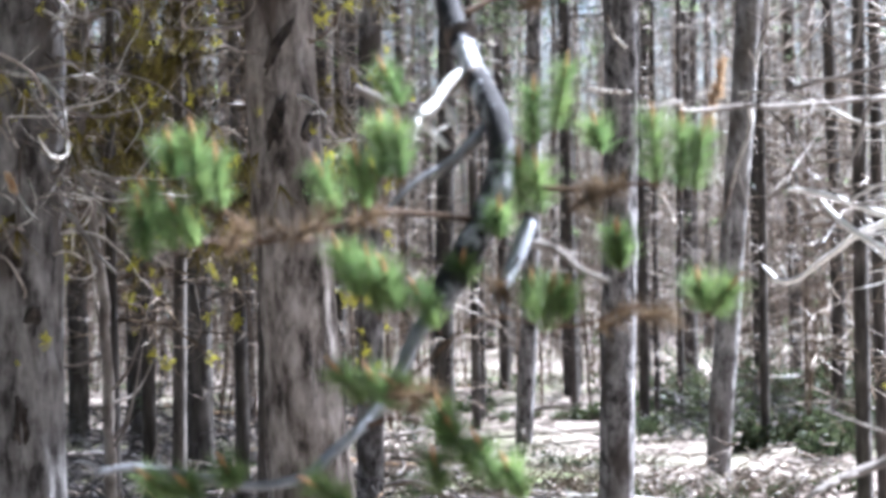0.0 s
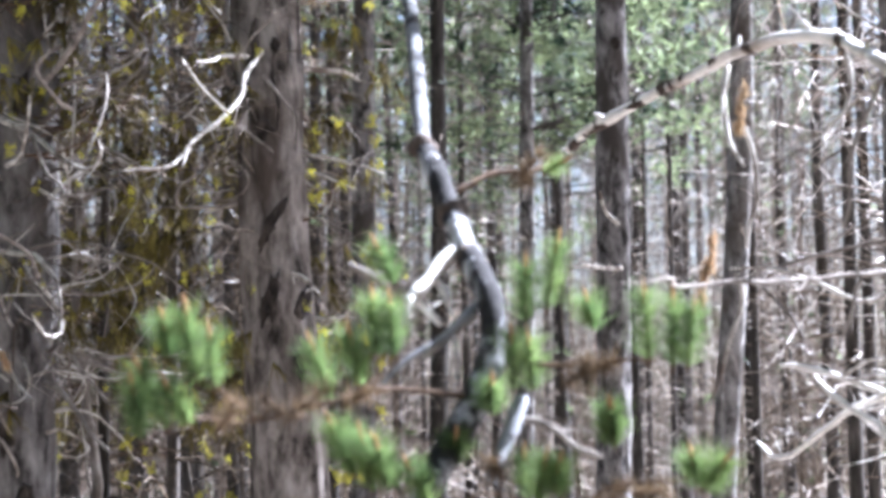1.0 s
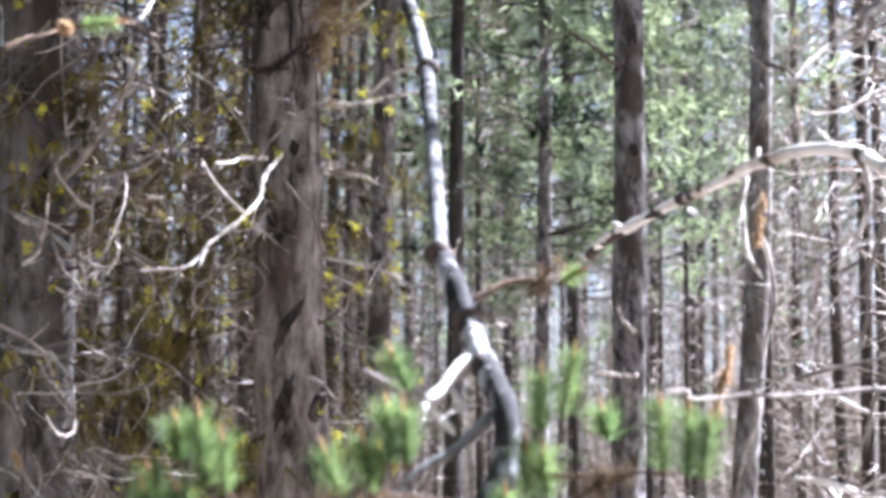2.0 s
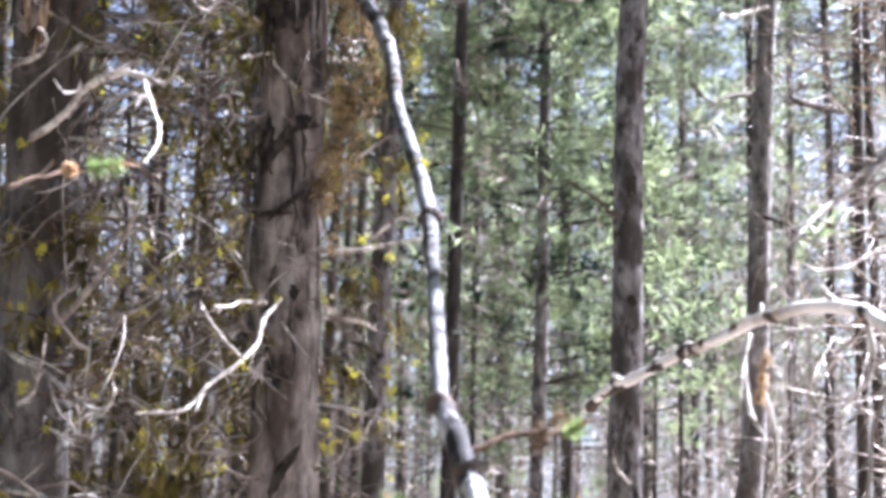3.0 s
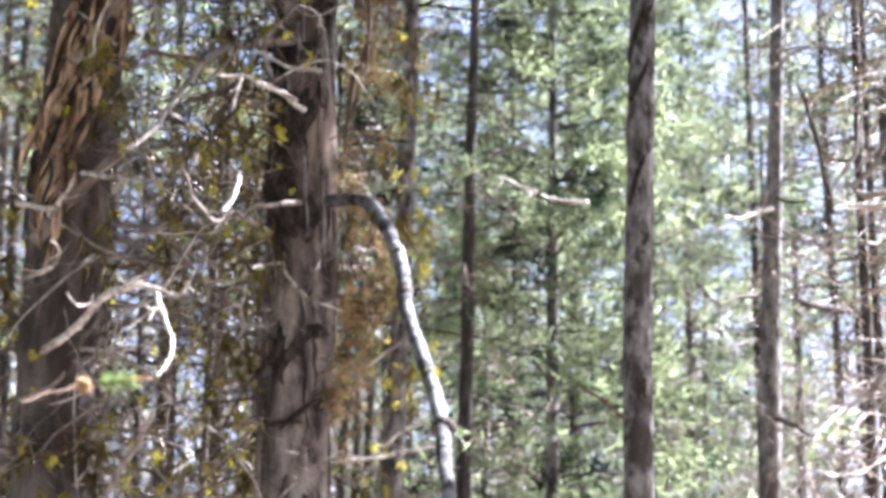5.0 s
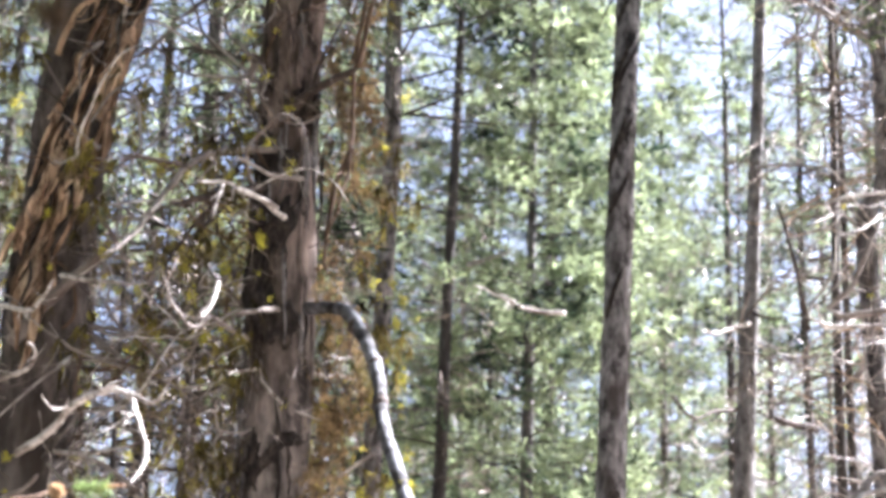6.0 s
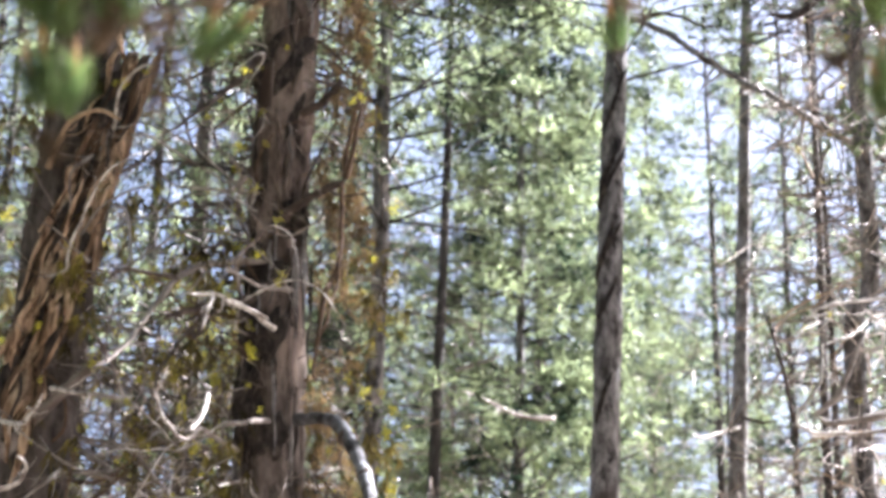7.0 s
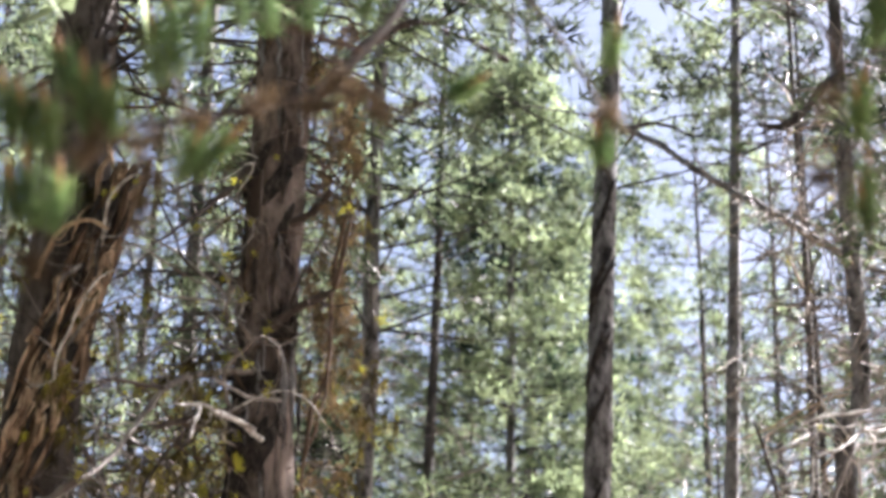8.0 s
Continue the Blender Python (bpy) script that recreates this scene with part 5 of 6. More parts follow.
random.seed(23)
for k in range(60):
    z = random.uniform(3.2, 7.2)
    a = -math.pi / 2 + random.uniform(-1.5, 1.5)
    n = random.uniform(0.18, 0.6)
    r = 0.142
    pts = []
    for i in range(6):
        b = a + 0.5 * n * i / 5 + 0.05 * math.sin(3 * i + k)
        pts.append(Vector((-0.70 + r * math.cos(b), 8.9 + r * math.sin(b), z - n * i / 5)) + Vector((math.cos(b), math.sin(b), 0)) * 0.012 * abs(math.sin(1.7 * i + k)))
    v, f = [], []
    w0 = random.uniform(0.004, 0.011)
    tube(spline(pts, 0.03), lambda t: w0 * (0.4 + math.sin(math.pi * min(0.95, t + 0.1))), 6, v, f, 0.5, k)
    part("bark_strip", mesh("bark_strip", v, f, random.choice((bark, bark, shaggy, knot_bark))), main_pine, "shaggy ridge of bark")

# ---- thin trees of the stand ----
def twigs(v, f, z0, z1, count, reach, r_at, seed, thick=0.011, droop=0.35):
    for k in range(count):
        z = random.uniform(z0, z1)
        a = random.uniform(0, math.tau)
        d = Vector((math.cos(a), math.sin(a), random.uniform(-0.15, 0.45)))
        n = reach * random.uniform(0.35, 1.0)
        p0 = Vector((0, 0, z))
        side = Vector((-d.y, d.x, 0)) * random.uniform(-0.3, 0.3)
        p1 = p0 + d * n * 0.45 + side * n * 0.3
        p2 = p0 + d * n * 0.8 + side * n + Vector((0, 0, -droop * n * random.uniform(0, 1.3)))
        p3 = p2 + Vector((random.uniform(-0.2, 0.2), random.uniform(-0.2, 0.2), random.uniform(-0.25, 0.2))) * n
        t = thick * random.uniform(0.5, 1.2)
        tube([p0, p1, p2, p3], lambda u: t * (1 - 0.8 * u), 3, v, f)
        for j in range(random.randint(2, 5)):
            q = p1.lerp(p2, random.uniform(0, 1.2))
            e = q + Vector((random.gauss(0, 1), random.gauss(0, 1), random.gauss(-0.2, 0.8))) * n * 0.2
            g = e + Vector((random.gauss(0, 1), random.gauss(0, 1), random.gauss(-0.3, 0.8))) * n * 0.14
            tube([q, e, g], lambda u: t * (0.45 - 0.3 * u), 3, v, f)


def crown(z0, z1, limbs, reach, tufts, fine, bulk=1.0):
    """Limbs and needle tufts of a living crown; sparse below."""
    bv, bf, nv, nf = [], [], [], []
    for k in range(limbs):
        h = random.random() ** 0.9
        z = z0 + (z1 - z0) * h
        a = random.uniform(0, math.tau)
        n = (reach * (1 - h) ** 0.7 + 0.25) * random.uniform(0.6, 1.1)
        d = Vector((math.cos(a), math.sin(a), 0))
        p = [Vector((0, 0, z)), Vector((0, 0, z)) + d * n * 0.5 + Vector((0, 0, 0.06 * n)), Vector((0, 0, z)) + d * n + Vector((0, 0, n * random.uniform(-0.2, 0.3)))]
        tube(p, lambda u: 0.014 * (1 - 0.75 * u), 3, bv, bf)
        for j in range(tufts):
            if j % 7 == 0:
                u = random.uniform(0.25, 1.0) ** 0.7
                c = p[0].lerp(p[1], u * 2) if u < 0.5 else p[1].lerp(p[2], u * 2 - 1)
                c = c + (d + Vector((random.gauss(0, 0.9), random.gauss(0, 0.9), random.gauss(0.2, 0.5)))) * random.uniform(0.0, 0.25) * n
            w = d + Vector((random.gauss(0, 0.9), random.gauss(0, 0.9), random.gauss(0.35, 0.5)))
            q = c + Vector((random.gauss(0, 0.075), random.gauss(0, 0.075), random.gauss(0, 0.05))) * bulk
            needle_fan(q, w, fine, random.uniform(0.10, 0.17) * bulk, 0.045 / fine * bulk, 1.25, nv, nf)
    return bv, bf, nv, nf


def thin_tree(seed, height, r0, bare, live, twig_count, limbs, tufts, label, twig_mat, reach=1.0, spread=1.5, fine=5, bulk=1.0, low=0.6):
    random.seed(seed)
    o = thing("thin_pine_tree", (0, 0, 0), label, "tree", "thin pines of the stand")
    zs = [-0.2] + [height * i / 12 for i in range(13)]
    ln_ = [Vector((0.05 * noise.noise(Vector((z * 0.35, seed, 0))) * min(1, z / 3 + 0.1), 0.05 * noise.noise(Vector((seed, z * 0.35, 5))), z)) for z in zs]
    v, f = [], []
    tube(spline(ln_, 0.6), lambda t: r0 * (1.0 - 0.93 * t ** 1.2), 10, v, f, 0.07, seed)
    part("trunk", mesh("trunk", v, f, far_bark), o, local=True)
    v, f = [], []
    twigs(v, f, low, bare, twig_count, reach, r0, seed)
    tagged(part("twig_mass", mesh("twig_mass", v, f, twig_mat), o, "bare dead twigs", local=True), kind="stuff")
    if limbs:
        bv, bf, nv, nf = crown(live, height, limbs, spread, tufts, fine, bulk)
        tagged(part("limb_mass", mesh("limb_mass", bv, bf, far_bark), o, local=True), kind="stuff")
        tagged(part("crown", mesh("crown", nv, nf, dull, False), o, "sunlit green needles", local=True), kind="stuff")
    return o


kinds = [
    thin_tree(101, 18, 0.10, 11.0, 8.6, 115, 85, 28, "thin pine with bare lower twigs and green crown", dead_twig, 1.1, 1.7),
    thin_tree(102, 16, 0.08, 9.5, 7.6, 110, 80, 28, "slender pine with bare lower twigs and green crown", dead_twig, 1.1, 1.6),
    thin_tree(103, 20, 0.12, 12.0, 9.6, 120, 85, 28, "tall pine with dead lower branches and green crown", dead_twig, 1.3, 1.8),
    thin_tree(104, 14, 0.06, 5.5, 4.4, 60, 105, 28, "young pine with low green branches", dead_twig, 0.8, 1.4),
    thin_tree(105, 17, 0.09, 13.0, 10.0, 150, 45, 16, "half-dead pine with bleached twigs and thin crown", dead_twig, 1.2),
    thin_tree(106, 12, 0.05, 11.0, 0, 130, 0, 0, "dead slender pine covered in bare twigs", dead_twig, 0.9),
    thin_tree(107, 19, 0.11, 12.5, 12.5, 110, 55, 26, "tall bare pine with a small high crown", dead_twig, 1.1, 1.5),
]
light_kinds = [
    thin_tree(111, 19, 0.11, 12.0, 10.5, 105, 62, 28, "pine deep in the stand with sunlit crown", dead_twig, 1.4, 1.9, 4, 1.15),
    thin_tree(112, 17, 0.09, 11.0, 9.4, 105, 62, 28, "slim pine deep in the stand with sunlit crown", dead_twig, 1.3, 1.8, 4, 1.15),
    thin_tree(113, 15, 0.07, 12.0, 9.0, 100, 36, 14, "half-dead pine deep in the stand", dead_twig, 1.3, 1.4, 5),
]
brushy = [
    thin_tree(201, 7.2, 0.045, 6.6, 0, 120, 0, 0, "dead sapling thick with rusty brown twigs", rusty_twig, 0.75, low=1.7),
    thin_tree(202, 8.0, 0.05, 6.8, 5.0, 120, 30, 12, "half-dead sapling thick with rusty brown twigs", rusty_twig, 0.85, low=1.7),
]
used = {}


def plant(proto, x, y, turn, size, lean=0.0, name=""):
    m = Matrix.Translation((x, y, rise(x, y) - 0.03)) @ Euler((random.uniform(-0.015, 0.015), lean, radians(turn))).to_matrix().to_4x4() @ Matrix.Scale(size, 4)
    if proto.name not in used:
        used[proto.name] = True
        proto.matrix_basis = m
        return proto
    c = copy_thing(proto, m)
    c.matrix_basis = m
    return c


random.seed(31)
taken = [(-0.52, 8.9), (-1.75, 8.9), (1.17, 15), (2.12, 17), (0.74, 20.5), (-0.48, 14), (2.52, 7.8)]
# trunks that stand out one by one: place, kind, girth in proportion
for x, y, k, s, lean in ((-3.69, 22, 2, 0.95, 0.0), (-2.82, 20, 6, 0.9, 0.0), (-1.97, 17.6, 6, 1.12, 0.0), (-2.2, 24, 6, 1.1, 0.0), (0.0, 19, 2, 0.8, 0.01), (0.43, 25, 3, 0.6, 0.0),
                         (2.34, 24, 5, 0.8, 0.0), (2.6, 24, 5, 0.95, 0.0), (3.79, 26, 0, 1.0, 0.0), (4.51, 28, 0, 0.95, 0.0), (3.97, 22, 1, 1.0, 0.0), (2.50, 13, 5, 1.05, 0.01), (2.82, 14, 5, 1.0, 0.0), (-1.0, 30, 0, 1, 0), (1.9, 33, 2, 1, 0), (2.05, 22.4, 3, 1.0, 0.0), (1.62, 27.2, 3, 1.1, 0.0), (2.75, 29.5, 3, 1.05, 0.0)):
    plant(kinds[k], x, y, random.uniform(0, 360), s, lean)
    taken.append((x, y))
for x, y, k, s in ((-1.50, 9.9, 0, 0.8), (-1.32, 10.8, 1, 0.85), (-2.05, 11.2, 0, 1.0), (-0.98, 11.6, 0, 0.9), (-1.7, 12.6, 1, 0.95), (-2.5, 13.2, 0, 1.0), (-1.25, 13.4, 1, 1.0)):
    plant(brushy[k], x, y, random.uniform(0, 360), s)
    taken.append((x, y))
# Trunks stand out of view; both pines added to shade the main trunk.
for x, y, k, s in ((3.3, 12.3, 4, 0.9), (3.0, 10.9, 4, 0.9)):
    plant(kinds[k], x, y, random.uniform(0, 360), s)
    taken.append((x, y))
for x, y, k, s in ((3.5, 31, 0, 1.0), (4.5, 40, 1, 1.0), (4.05, 35.5, 0, 0.9), (5.7, 47, 0, 1.1), (3.9, 43, 1, 1.05), (1.4, 45, 0, 1.1)):
    plant(light_kinds[k], x, y, random.uniform(0, 360), s)
    taken.append((x, y))
for low, high, most, choice in ((17.5, 32, 40, kinds + kinds[4:6] + kinds[4:5]), (32, 62, 44, light_kinds)):
    count = 0
    for i in range(6000):
        y = random.uniform(low, high)
        x = random.uniform(-1, 1) * (0.25 * y + 1.5)
        if count >= most:
            break
        if any((x - a) ** 2 + (y - b) ** 2 < 1.25 ** 2 for a, b in taken):
            continue
        if (0.084 < x / y < 0.137 and y < 28) or (-0.14 < x / y < -0.10 and y < 30) or (abs(x - 0.06 * y) < 0.5 and y < 24):
            continue
        if x > 0.10 * y and random.random() < 0.4:
            continue
        if x < -0.02 * y and y < 34 and random.random() < 0.4:
            continue
        taken.append((x, y))
        pick = random.choice(choice)
        if pick is kinds[3] and not 0.0 < x / y < 0.13:
            pick = kinds[1]
        if x > 0.115 * y and random.random() < 0.7:
            pick = random.choice(kinds[4:6]) if y < 32 else light_kinds[2]
        if -0.19 < x / y < -0.085 and random.random() < 0.9:
            pick = kinds[5] if y < 40 else light_kinds[2]
        plant(pick, x, y, random.uniform(0, 360), random.uniform(0.9, 1.15), random.uniform(-0.02, 0.02))
        count += 1
# Unseen pines beside and behind the eye, added to block sky light.
shade_kinds = [
    thin_tree(121, 18, 0.12, 7.0, 3.5, 16, 60, 14, "tall unseen pine added to block sky light", dead_twig, 1.1, 2.4, 4, 3.2),
    thin_tree(122, 16, 0.10, 7.0, 3.0, 16, 60, 12, "unseen pine added to block sky light", dead_twig, 1.1, 2.3, 4, 3.2),
]
count = 0
for i in range(3000):
    y = random.uniform(5, 24)
    x = random.choice((-1, -1, 1)) * (0.23 * y + random.uniform(3.4, 10))
    if count > 20:
        break
    if x > 0 and y > 9:
        continue
    if any((x - a) ** 2 + (y - b) ** 2 < 1.7 ** 2 for a, b in taken):
        continue
    taken.append((x, y))
    plant(random.choice(shade_kinds), x, y, random.uniform(0, 360), random.uniform(0.9, 1.1))
    count += 1

# Unseen pines past the right edge, added to keep sun off the trunks.
narrow = thin_tree(131, 14, 0.09, 5.0, 5.4, 20, 88, 28, "narrow unseen pine added to shade the trunks", dead_twig, 0.7, 1.1, 5, 1.3)
for x, y, k in ((3.75, 11.5, 0.95), (4.3, 12.3, 1.0), (4.15, 15.1, 1.0), (4.5, 16.9, 0.92), (5.6, 17.1, 1.05), (5.0, 15.9, 1.0)):
    plant(narrow, x, y, random.uniform(0, 360), k)
    taken.append((x, y))
count = 0
for i in range(3000):
    y, x = random.uniform(-22, 6), random.uniform(-18, 18)
    if count >= 72:
        break
    if 1 < x < 8 and abs(y - 3.0 - 0.567 * x) < 2.2:
        continue
    if x * x + y * y < 3.2 ** 2 or (y > 0 and abs(x) < 0.23 * y + 2.2):
        continue
    if any((x - a) ** 2 + (y - b) ** 2 < 1.9 ** 2 for a, b in taken):
        continue
    taken.append((x, y))
    plant(random.choice(shade_kinds), x, y, random.uniform(0, 360), random.uniform(0.9, 1.15))
    count += 1

random.seed(33)
for o, x, y, z0, z1, n, reach, k in ((thin_pine, 0.91, 20.5, 4.3, 13.8, 225, 1.75, 22), (leaning_pine, 2.75, 17, 10.5, 15, 45, 1.0, 15), (slim_pine, -0.36, 14, 7.4, 15, 120, 1.3, 18), (straight_pine, 1.46, 15, 9.2, 17, 80, 1.3, 16),
                                  (main_pine, -0.7, 8.9, 7.2, 13.5, 150, 2.2, 22), (left_pine, -1.63, 8.9, 6.7, 13, 160, 2.2, 22), (edge_pine, 2.54, 7.8, 7.5, 10, 30, 1.2, 14)):
    bv, bf, nv, nf = crown(z0, z1, n, reach, k + 8, 5, 1.35 if o is thin_pine else 1.0)
    c = Vector((x, y, 0))
    tagged(part("limb_mass", mesh("limb_mass", [q + c for q in bv], bf, far_bark), o), kind="stuff")
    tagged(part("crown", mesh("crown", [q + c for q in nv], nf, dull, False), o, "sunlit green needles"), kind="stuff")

# ---- far woods, past the trees that can be told apart ----
random.seed(35)
v, f, nv, nf = [], [], [], []
for k in range(230):
    y = random.uniform(56, 92)
    x = random.uniform(-1, 1) * (0.26 * y + 6)
    h, r = random.uniform(15, 24), random.uniform(0.06, 0.14)
    tube([Vector((x, y, -0.3)), Vector((x + random.uniform(-0.2, 0.2), y, h * 0.5)), Vector((x, y, h))], lambda u: r * (1 - 0.9 * u), 5, v, f)
    for j in range(34):
        z, a, n = random.uniform(0.4, h * 0.7), random.uniform(0, math.tau), random.uniform(0.5, 1.6)
        p = Vector((x, y, z))
        tube([p, p + Vector((math.cos(a), math.sin(a), random.uniform(-0.3, 0.4))) * n * 0.6, p + Vector((math.cos(a + 0.4), math.sin(a + 0.4), random.uniform(-0.6, 0.4))) * n], lambda u: 0.02 * (1 - 0.7 * u), 3, v, f)
    for j in range(120):
        z = random.uniform(0.5, 1.0) ** 0.8 * h if random.random() < 0.95 else random.uniform(0.1, 4)
        n = 2.2 * (1 - z / h) ** 0.6 + 0.3
        a = random.uniform(0, math.tau)
        q = Vector((x, y, z)) + Vector((math.cos(a), math.sin(a), 0)) * n * random.random() ** 0.6
        if -0.19 < x / y < -0.085 and z > 11 and random.random() < 0.6:
            continue
        needle_fan(q, (math.cos(a), math.sin(a), 0.3), 4, random.uniform(0.25, 0.45), 0.045, 1.3, nv, nf)
tagged(new("far_trunks", mesh("far_trunks", v, f, dead_twig)), "far grey trunks and bare twigs deep in the stand", "trees", kind="stuff")
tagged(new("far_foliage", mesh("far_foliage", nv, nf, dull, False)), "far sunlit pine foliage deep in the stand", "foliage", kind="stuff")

# ---- bare saplings and fine sprays ----
random.seed(37)
v, f, nv, nf = [], [], [], []
for k in range(1050):
    y = 19 + 42 * random.random() ** 0.9
    x = random.uniform(-1, 1) * (0.22 * y + 1)
    if 0.0 < x / y < 0.13 and (y < 26 or y < 42 and random.random() < 0.55) or any((x - a) ** 2 + (y - b) ** 2 < 0.3 for a, b in taken):
        continue
    h, r = random.uniform(2.5, 8.5), random.uniform(0.010, 0.026)
    lean = Vector((random.gauss(0, 0.09), random.gauss(0, 0.09), 1))
    p = Vector((x, y, rise(x, y) - 0.05))
    pts = [p, p + lean * h * 0.35 + Vector((random.gauss(0, 0.06), 0, 0)), p + lean * h * 0.7 + Vector((random.gauss(0, 0.12), 0, 0)), p + lean * h + Vector((random.gauss(0, 0.3), 0, 0))]
    tube(pts, lambda u: r * (1 - 0.8 * u), 4, v, f)
    for j in range(int(4 + 3.2 * h)):
        u = random.uniform(0.05, 2.95)
        q = pts[int(u)].lerp(pts[int(u) + 1], u % 1)
        a, n = random.uniform(0, math.tau), random.uniform(0.25, 0.95)
        d = Vector((math.cos(a), math.sin(a), random.uniform(-0.5, 0.6)))
        tube([q, q + d * n * 0.55, q + d * n + Vector((random.gauss(0, 0.15), random.gauss(0, 0.15), random.gauss(-0.1, 0.2)))], lambda u: 0.008 * (1 - 0.7 * u), 3, v, f)
        if random.random() < 0.10:
            needle_fan(q + d * n * 0.8, d, 6, random.uniform(0.12, 0.22), 0.02, 1.3, nv, nf)
tagged(new("bare_saplings", mesh("bare_saplings", v, f, scrub_twig)), "thin bare dead saplings crowding the stand", "saplings", kind="stuff")
tagged(new("sapling_needles", mesh("sapling_needles", nv, nf, dull, False)), "sparse olive needles on the bare saplings", "foliage", kind="stuff")
random.seed(39)
for o, x, y, z0, z1, n, reach, thick, m in ((bleached_pine, 2.58, 12, 2.4, 8.8, 190, 1.2, 0.0065, bleached_twig), (edge_pine, 2.52, 7.8, 2.2, 6.6, 60, 1.15, 0.004, bleached_twig), (left_pine, -1.7, 8.9, 2.0, 6.0, 120, 0.95, 0.0045, dead_twig),
                                          (main_pine, -0.69, 8.9, 2.2, 6.4, 90, 0.75, 0.004, dead_twig), (slim_pine, -0.42, 14, 2.5, 8.0, 90, 0.9, 0.006, dead_twig)):
    v, f = [], []
    twigs(v, f, z0, z1, n, reach, 0.1, 0, thick)
    if o in (main_pine, left_pine):
        keep = [g for g in f if sum(v[k].y for k in g) / len(g) < 0.6]
        f = keep
    tagged(part("twig_spray", mesh("twig_spray", [q + Vector((x, y, 0)) for q in v], f, m), o, "fine bleached twigs"), kind="stuff")

# ---- lichen on twigs ----
random.seed(41)
for k in range(320):
    t = random.random()
    x, y = random.uniform(-2.1, -0.75), random.uniform(8.3, 11.5)
    if random.random() < 0.22:
        x = random.uniform(-0.55, -0.1)
    x *= y / 9
    lichen((x, y, random.uniform(1.2, 6.0)), random.uniform(0.014, 0.042))
tagged(new("lichen", mesh("lichen", lichen_v, lichen_f, lichen_yellow, False)), "bright yellow-green lichen tufts on dead twigs", "lichen", kind="stuff")

v, f = [], []
for k in range(370):
    x, y, z = random.uniform(-2.05, -0.78), random.uniform(8.4, 12.0), random.uniform(1.9, 6.2)
    if k % 4 == 0:
        z = random.uniform(1.7, 3.3)
    if random.random() < 0.10:
        x, z = random.uniform(-0.55, -0.2), random.uniform(2.0, 6.4)
    x *= y / 8.9
    n = random.uniform(0.6, 1.5)
    for j in range(random.randint(3, 14)):
        q = Vector((x + random.gauss(0, 0.05), y + random.gauss(0, 0.05), z + random.gauss(0, 0.07))) if n < 1 else Vector((x + random.gauss(0, 0.07), y + random.gauss(0, 0.05), z + random.gauss(0, 0.04)))
        needle_fan(q, (random.gauss(0, 0.35), random.gauss(0, 0.35), -1), 12, random.uniform(0.05, 0.17), 0.0038, 0.6, v, f)
tagged(new("beard_lichen", mesh("beard_lichen", v, f, beard, False)), "golden brown hair lichen hanging from dead twigs", "lichen", kind="stuff")

# ---- forest floor clutter ----
random.seed(51)
v, f = [], []
for k in range(3600):
    y = 10 + 32 * random.random() ** 1.3
    x = random.uniform(-1, 1) * (0.24 * y + 1)
    z = rise(x, y)
    a, n = random.uniform(0, math.tau), random.uniform(0.08, 0.5)
    d = Vector((math.cos(a), math.sin(a), random.uniform(-0.05, 0.25))) * n
    p = Vector((x, y, z + 0.012))
    r = random.uniform(0.003, 0.012)
    tube([p, p + d * 0.5 + Vector((0, 0, 0.03 * random.random())), p + d], lambda u: r * (1 - 0.6 * u), 4, v, f)
tagged(new("twig_litter", mesh("twig_litter", v, f, dead_twig)), "grey twigs and sticks littering the forest floor", "litter", kind="stuff")
for k in range(34):
    y = 11 + 20 * random.random()
    x = random.uniform(-1, 1) * 0.22 * y
    z = rise(x, y)
    a, n = random.uniform(-0.5, 0.5) + random.choice((0, math.pi)), random.uniform(0.8, 2.6)
    d = Vector((math.cos(a), math.sin(a), 0))
    p = Vector((x, y, z + 0.03))
    o = thing("fallen_branch", p, random.choice(("bleached fallen branch lying on the duff", "grey fallen branch lying on dry needles")), "branch", "fallen branches")
    r = random.uniform(0.012, 0.04)
    pts = [p, p + d * n * 0.4 + Vector((0, 0, random.uniform(0, 0.12))), p + d * n * 0.75 + Vector((random.uniform(-0.1, 0.1), random.uniform(-0.1, 0.1), random.uniform(0.02, 0.2))), p + d * n + Vector((0, 0, random.uniform(0, 0.25)))]
    limb("stick", pts, r, r * 0.35, random.choice((pale, grey, grey, tan)), o)

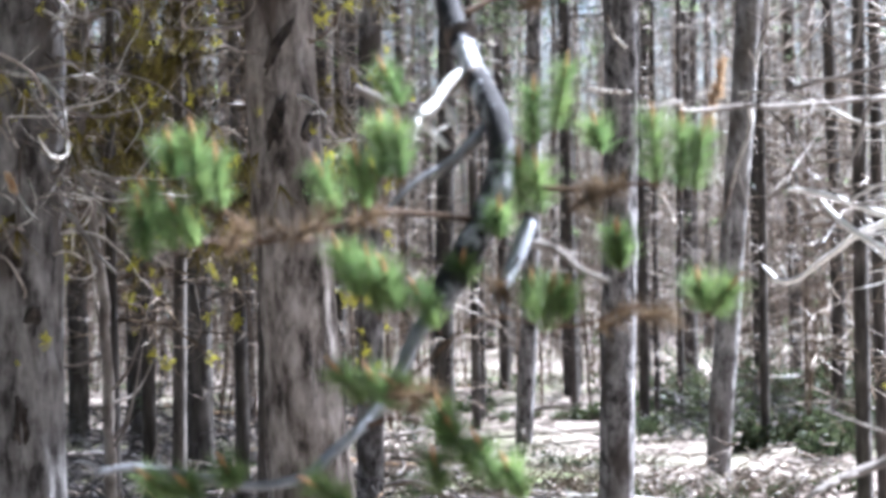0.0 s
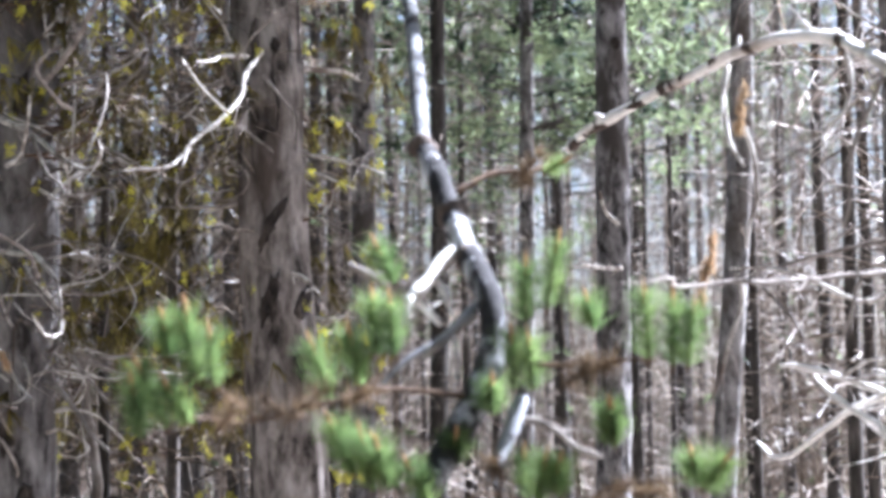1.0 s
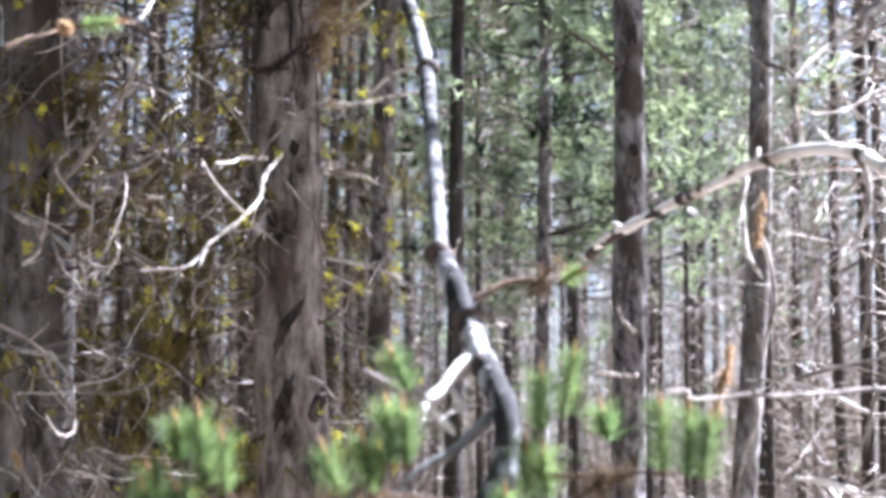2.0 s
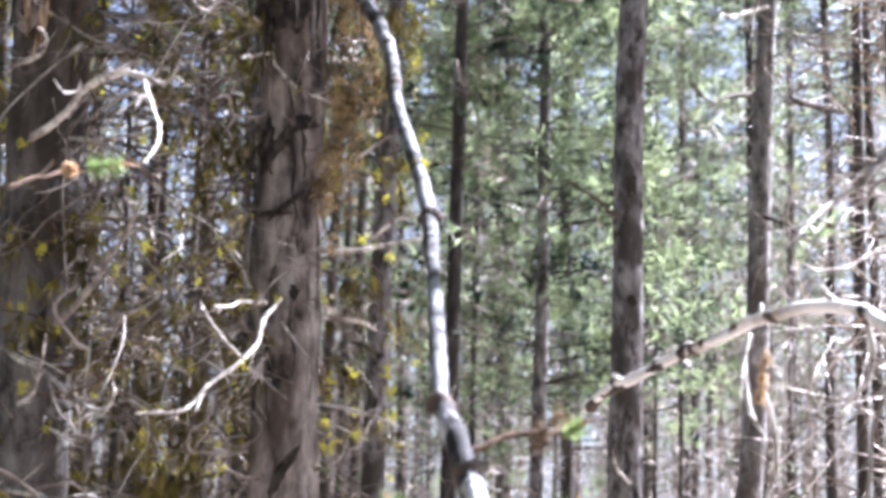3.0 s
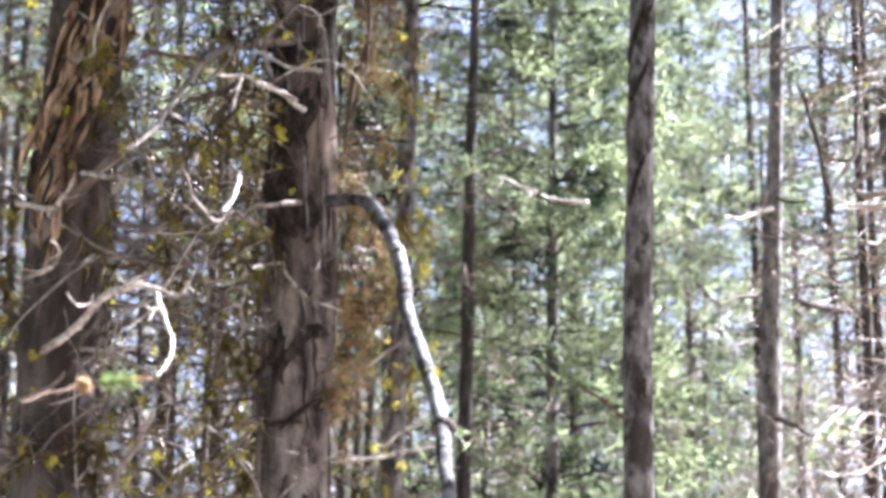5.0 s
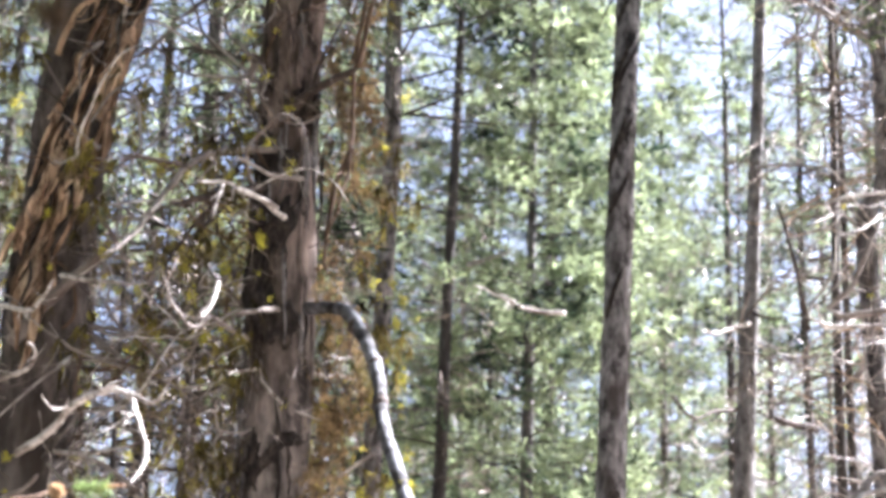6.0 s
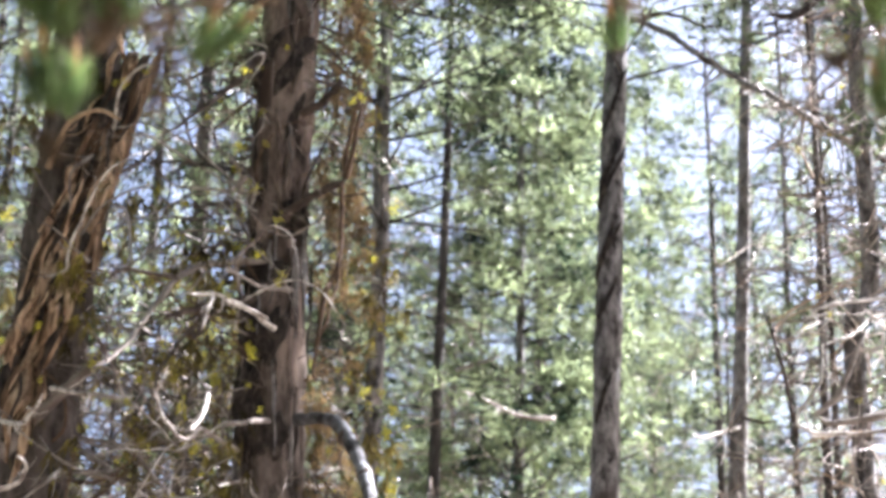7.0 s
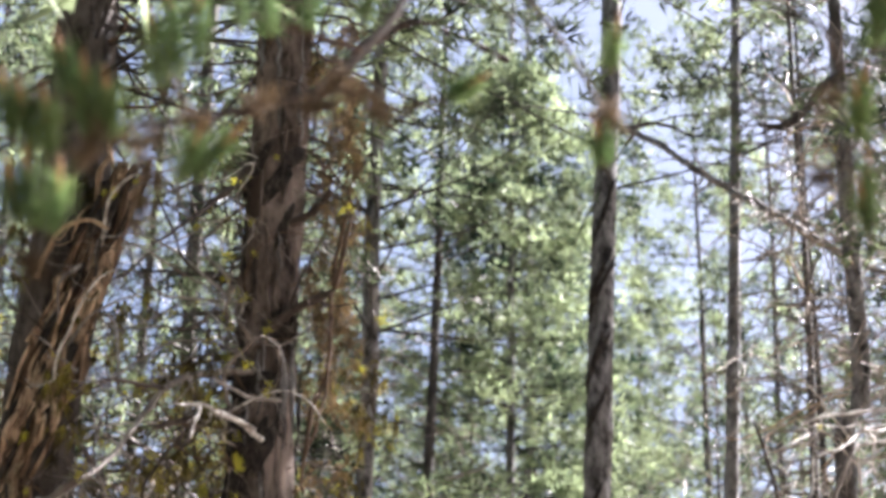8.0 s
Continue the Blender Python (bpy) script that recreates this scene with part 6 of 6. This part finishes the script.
for k, (x, y, s, m, label) in enumerate(((-1.3, 12.2, 1.2, dark_brush, "dark tangled brush pile on the forest floor"), (-2.2, 12.6, 1.3, dark_brush, "dark tangled brush pile on the forest floor"), (-1.0, 13.6, 1.1, dark_brush, "dark tangled brush pile on the forest floor"), (-2.6, 18.5, 1.6, dark_brush, "dark tangled brush pile on the forest floor"), (-1.6, 20.0, 1.5, dark_brush, "dark tangled brush pile on the forest floor"), (-2.1, 14.5, 1.2, dark_brush, "dark tangled brush pile on the forest floor"), (-1.5, 15.5, 1.1, dead_twig, "grey tangled brush pile on the forest floor"), (-2.7, 16.5, 1.3, dark_brush, "dark tangled brush pile on the forest floor"),
                                   (-1.0, 17.2, 1.0, dead_twig, "grey tangled brush pile on the forest floor"), (0.95, 16.2, 0.7, rusty_twig, "low heap of brown dead twigs"), (1.75, 16.0, 0.8, dead_twig, "low heap of grey dead twigs"), (2.6, 16.2, 0.8, dead_twig, "low heap of grey dead twigs"),
                                   (0.2, 15.4, 0.8, rusty_twig, "low heap of brown dead twigs"), (3.0, 21.4, 1.4, dark_brush, "dark tangled brush pile on the forest floor"), (3.7, 23.0, 1.5, dark_brush, "dark tangled brush pile on the forest floor"), (-0.3, 18.4, 0.8, dead_twig, "grey tangled brush pile on the forest floor"))):
    random.seed(90 + k)
    z = rise(x, y)
    o = thing("brush_pile", (x, y, z), label, "brush", "brush piles")
    v, f = [], []
    for j in range(170):
        a = random.uniform(0, math.tau)
        q = Vector((x + random.gauss(0, 0.42) * s, y + random.gauss(0, 0.3) * s, z + abs(random.gauss(0, 0.16)) * s))
        d = Vector((math.cos(a), math.sin(a), random.uniform(-0.3, 0.6))) * random.uniform(0.12, 0.5) * s
        r = random.uniform(0.004, 0.013)
        tube([q - d * 0.5, q + Vector((0, 0, random.uniform(-0.04, 0.06))), q + d * 0.6], lambda u: r * (1 - 0.6 * u), 4, v, f)
    tagged(part("tangle", mesh("tangle", v, f, m), o), kind="stuff")
random.seed(71)
v, f = [], []
for k in range(2600):
    y = random.uniform(15, 34)
    x = random.uniform(-0.02, 0.23) * y if random.random() < 0.8 else random.uniform(-0.22, 0.0) * y
    if noise.noise(Vector((x * 0.6, y * 0.6, 2))) < 0.05:
        continue
    needle_fan(Vector((x, y, rise(x, y) - 0.01)), (random.gauss(0, 0.2), random.gauss(0, 0.2), 1), 9, random.uniform(0.10, 0.28), 0.008, 0.7, v, f)
tagged(new("grass", mesh("grass", v, f, leaf, False)), "sparse pale green grass tufts on the duff", "grass", kind="stuff")
for k, (x, y, s) in enumerate(((2.6, 19.5, 1.0), (3.1, 20.5, 1.2), (3.6, 21.5, 1.0), (2.9, 22.5, 1.2), (3.3, 18.6, 0.8), (1.9, 21.5, 0.6), (1.6, 24, 0.7), (4.2, 24, 1.2), (0.3, 26, 0.7), (-1.2, 17, 0.5), (2.3, 26, 0.9), (-0.7, 16.4, 0.5), (3.2, 23.5, 2.0), (3.9, 25.5, 2.2), (4.4, 22.5, 2.0), (3.5, 27.5, 2.2), (4.6, 27, 2.3), (2.9, 25.5, 1.8), (3.9, 20.6, 1.6))):
    random.seed(60 + k)
    z = rise(x, y)
    o = thing("low_shrub", (x, y, z), "low green shrub on the forest floor", "shrub", "low shrubs")
    v, f, nv, nf = [], [], [], []
    for j in range(int(30 * s)):
        a, n = random.uniform(0, math.tau), random.uniform(0.2, 0.55) * s
        d = Vector((math.cos(a), math.sin(a), random.uniform(0.3, 1.1))).normalized()
        b = Vector((x, y, z - 0.02))
        tip = b + d * n + Vector((0, 0, -0.1 * n))
        tube([b, b + d * n * 0.6, tip], lambda u: 0.006 * (1 - 0.7 * u), 4, v, f)
        for q in range(20):
            needle_fan(b.lerp(tip, random.uniform(0.35, 1.05)), d, 2, random.uniform(0.05, 0.09), 0.016, 1.4, nv, nf)
    part("stem_mass", mesh("stem_mass", v, f, brown), o)
    tagged(part("leaf_mass", mesh("leaf_mass", nv, nf, leaf, False), o), kind="stuff")

# an unseen smaller pine on the sunny side, added to shade the foot of the main trunk
plant(narrow, 5.05, 11.9, 40, 0.62)
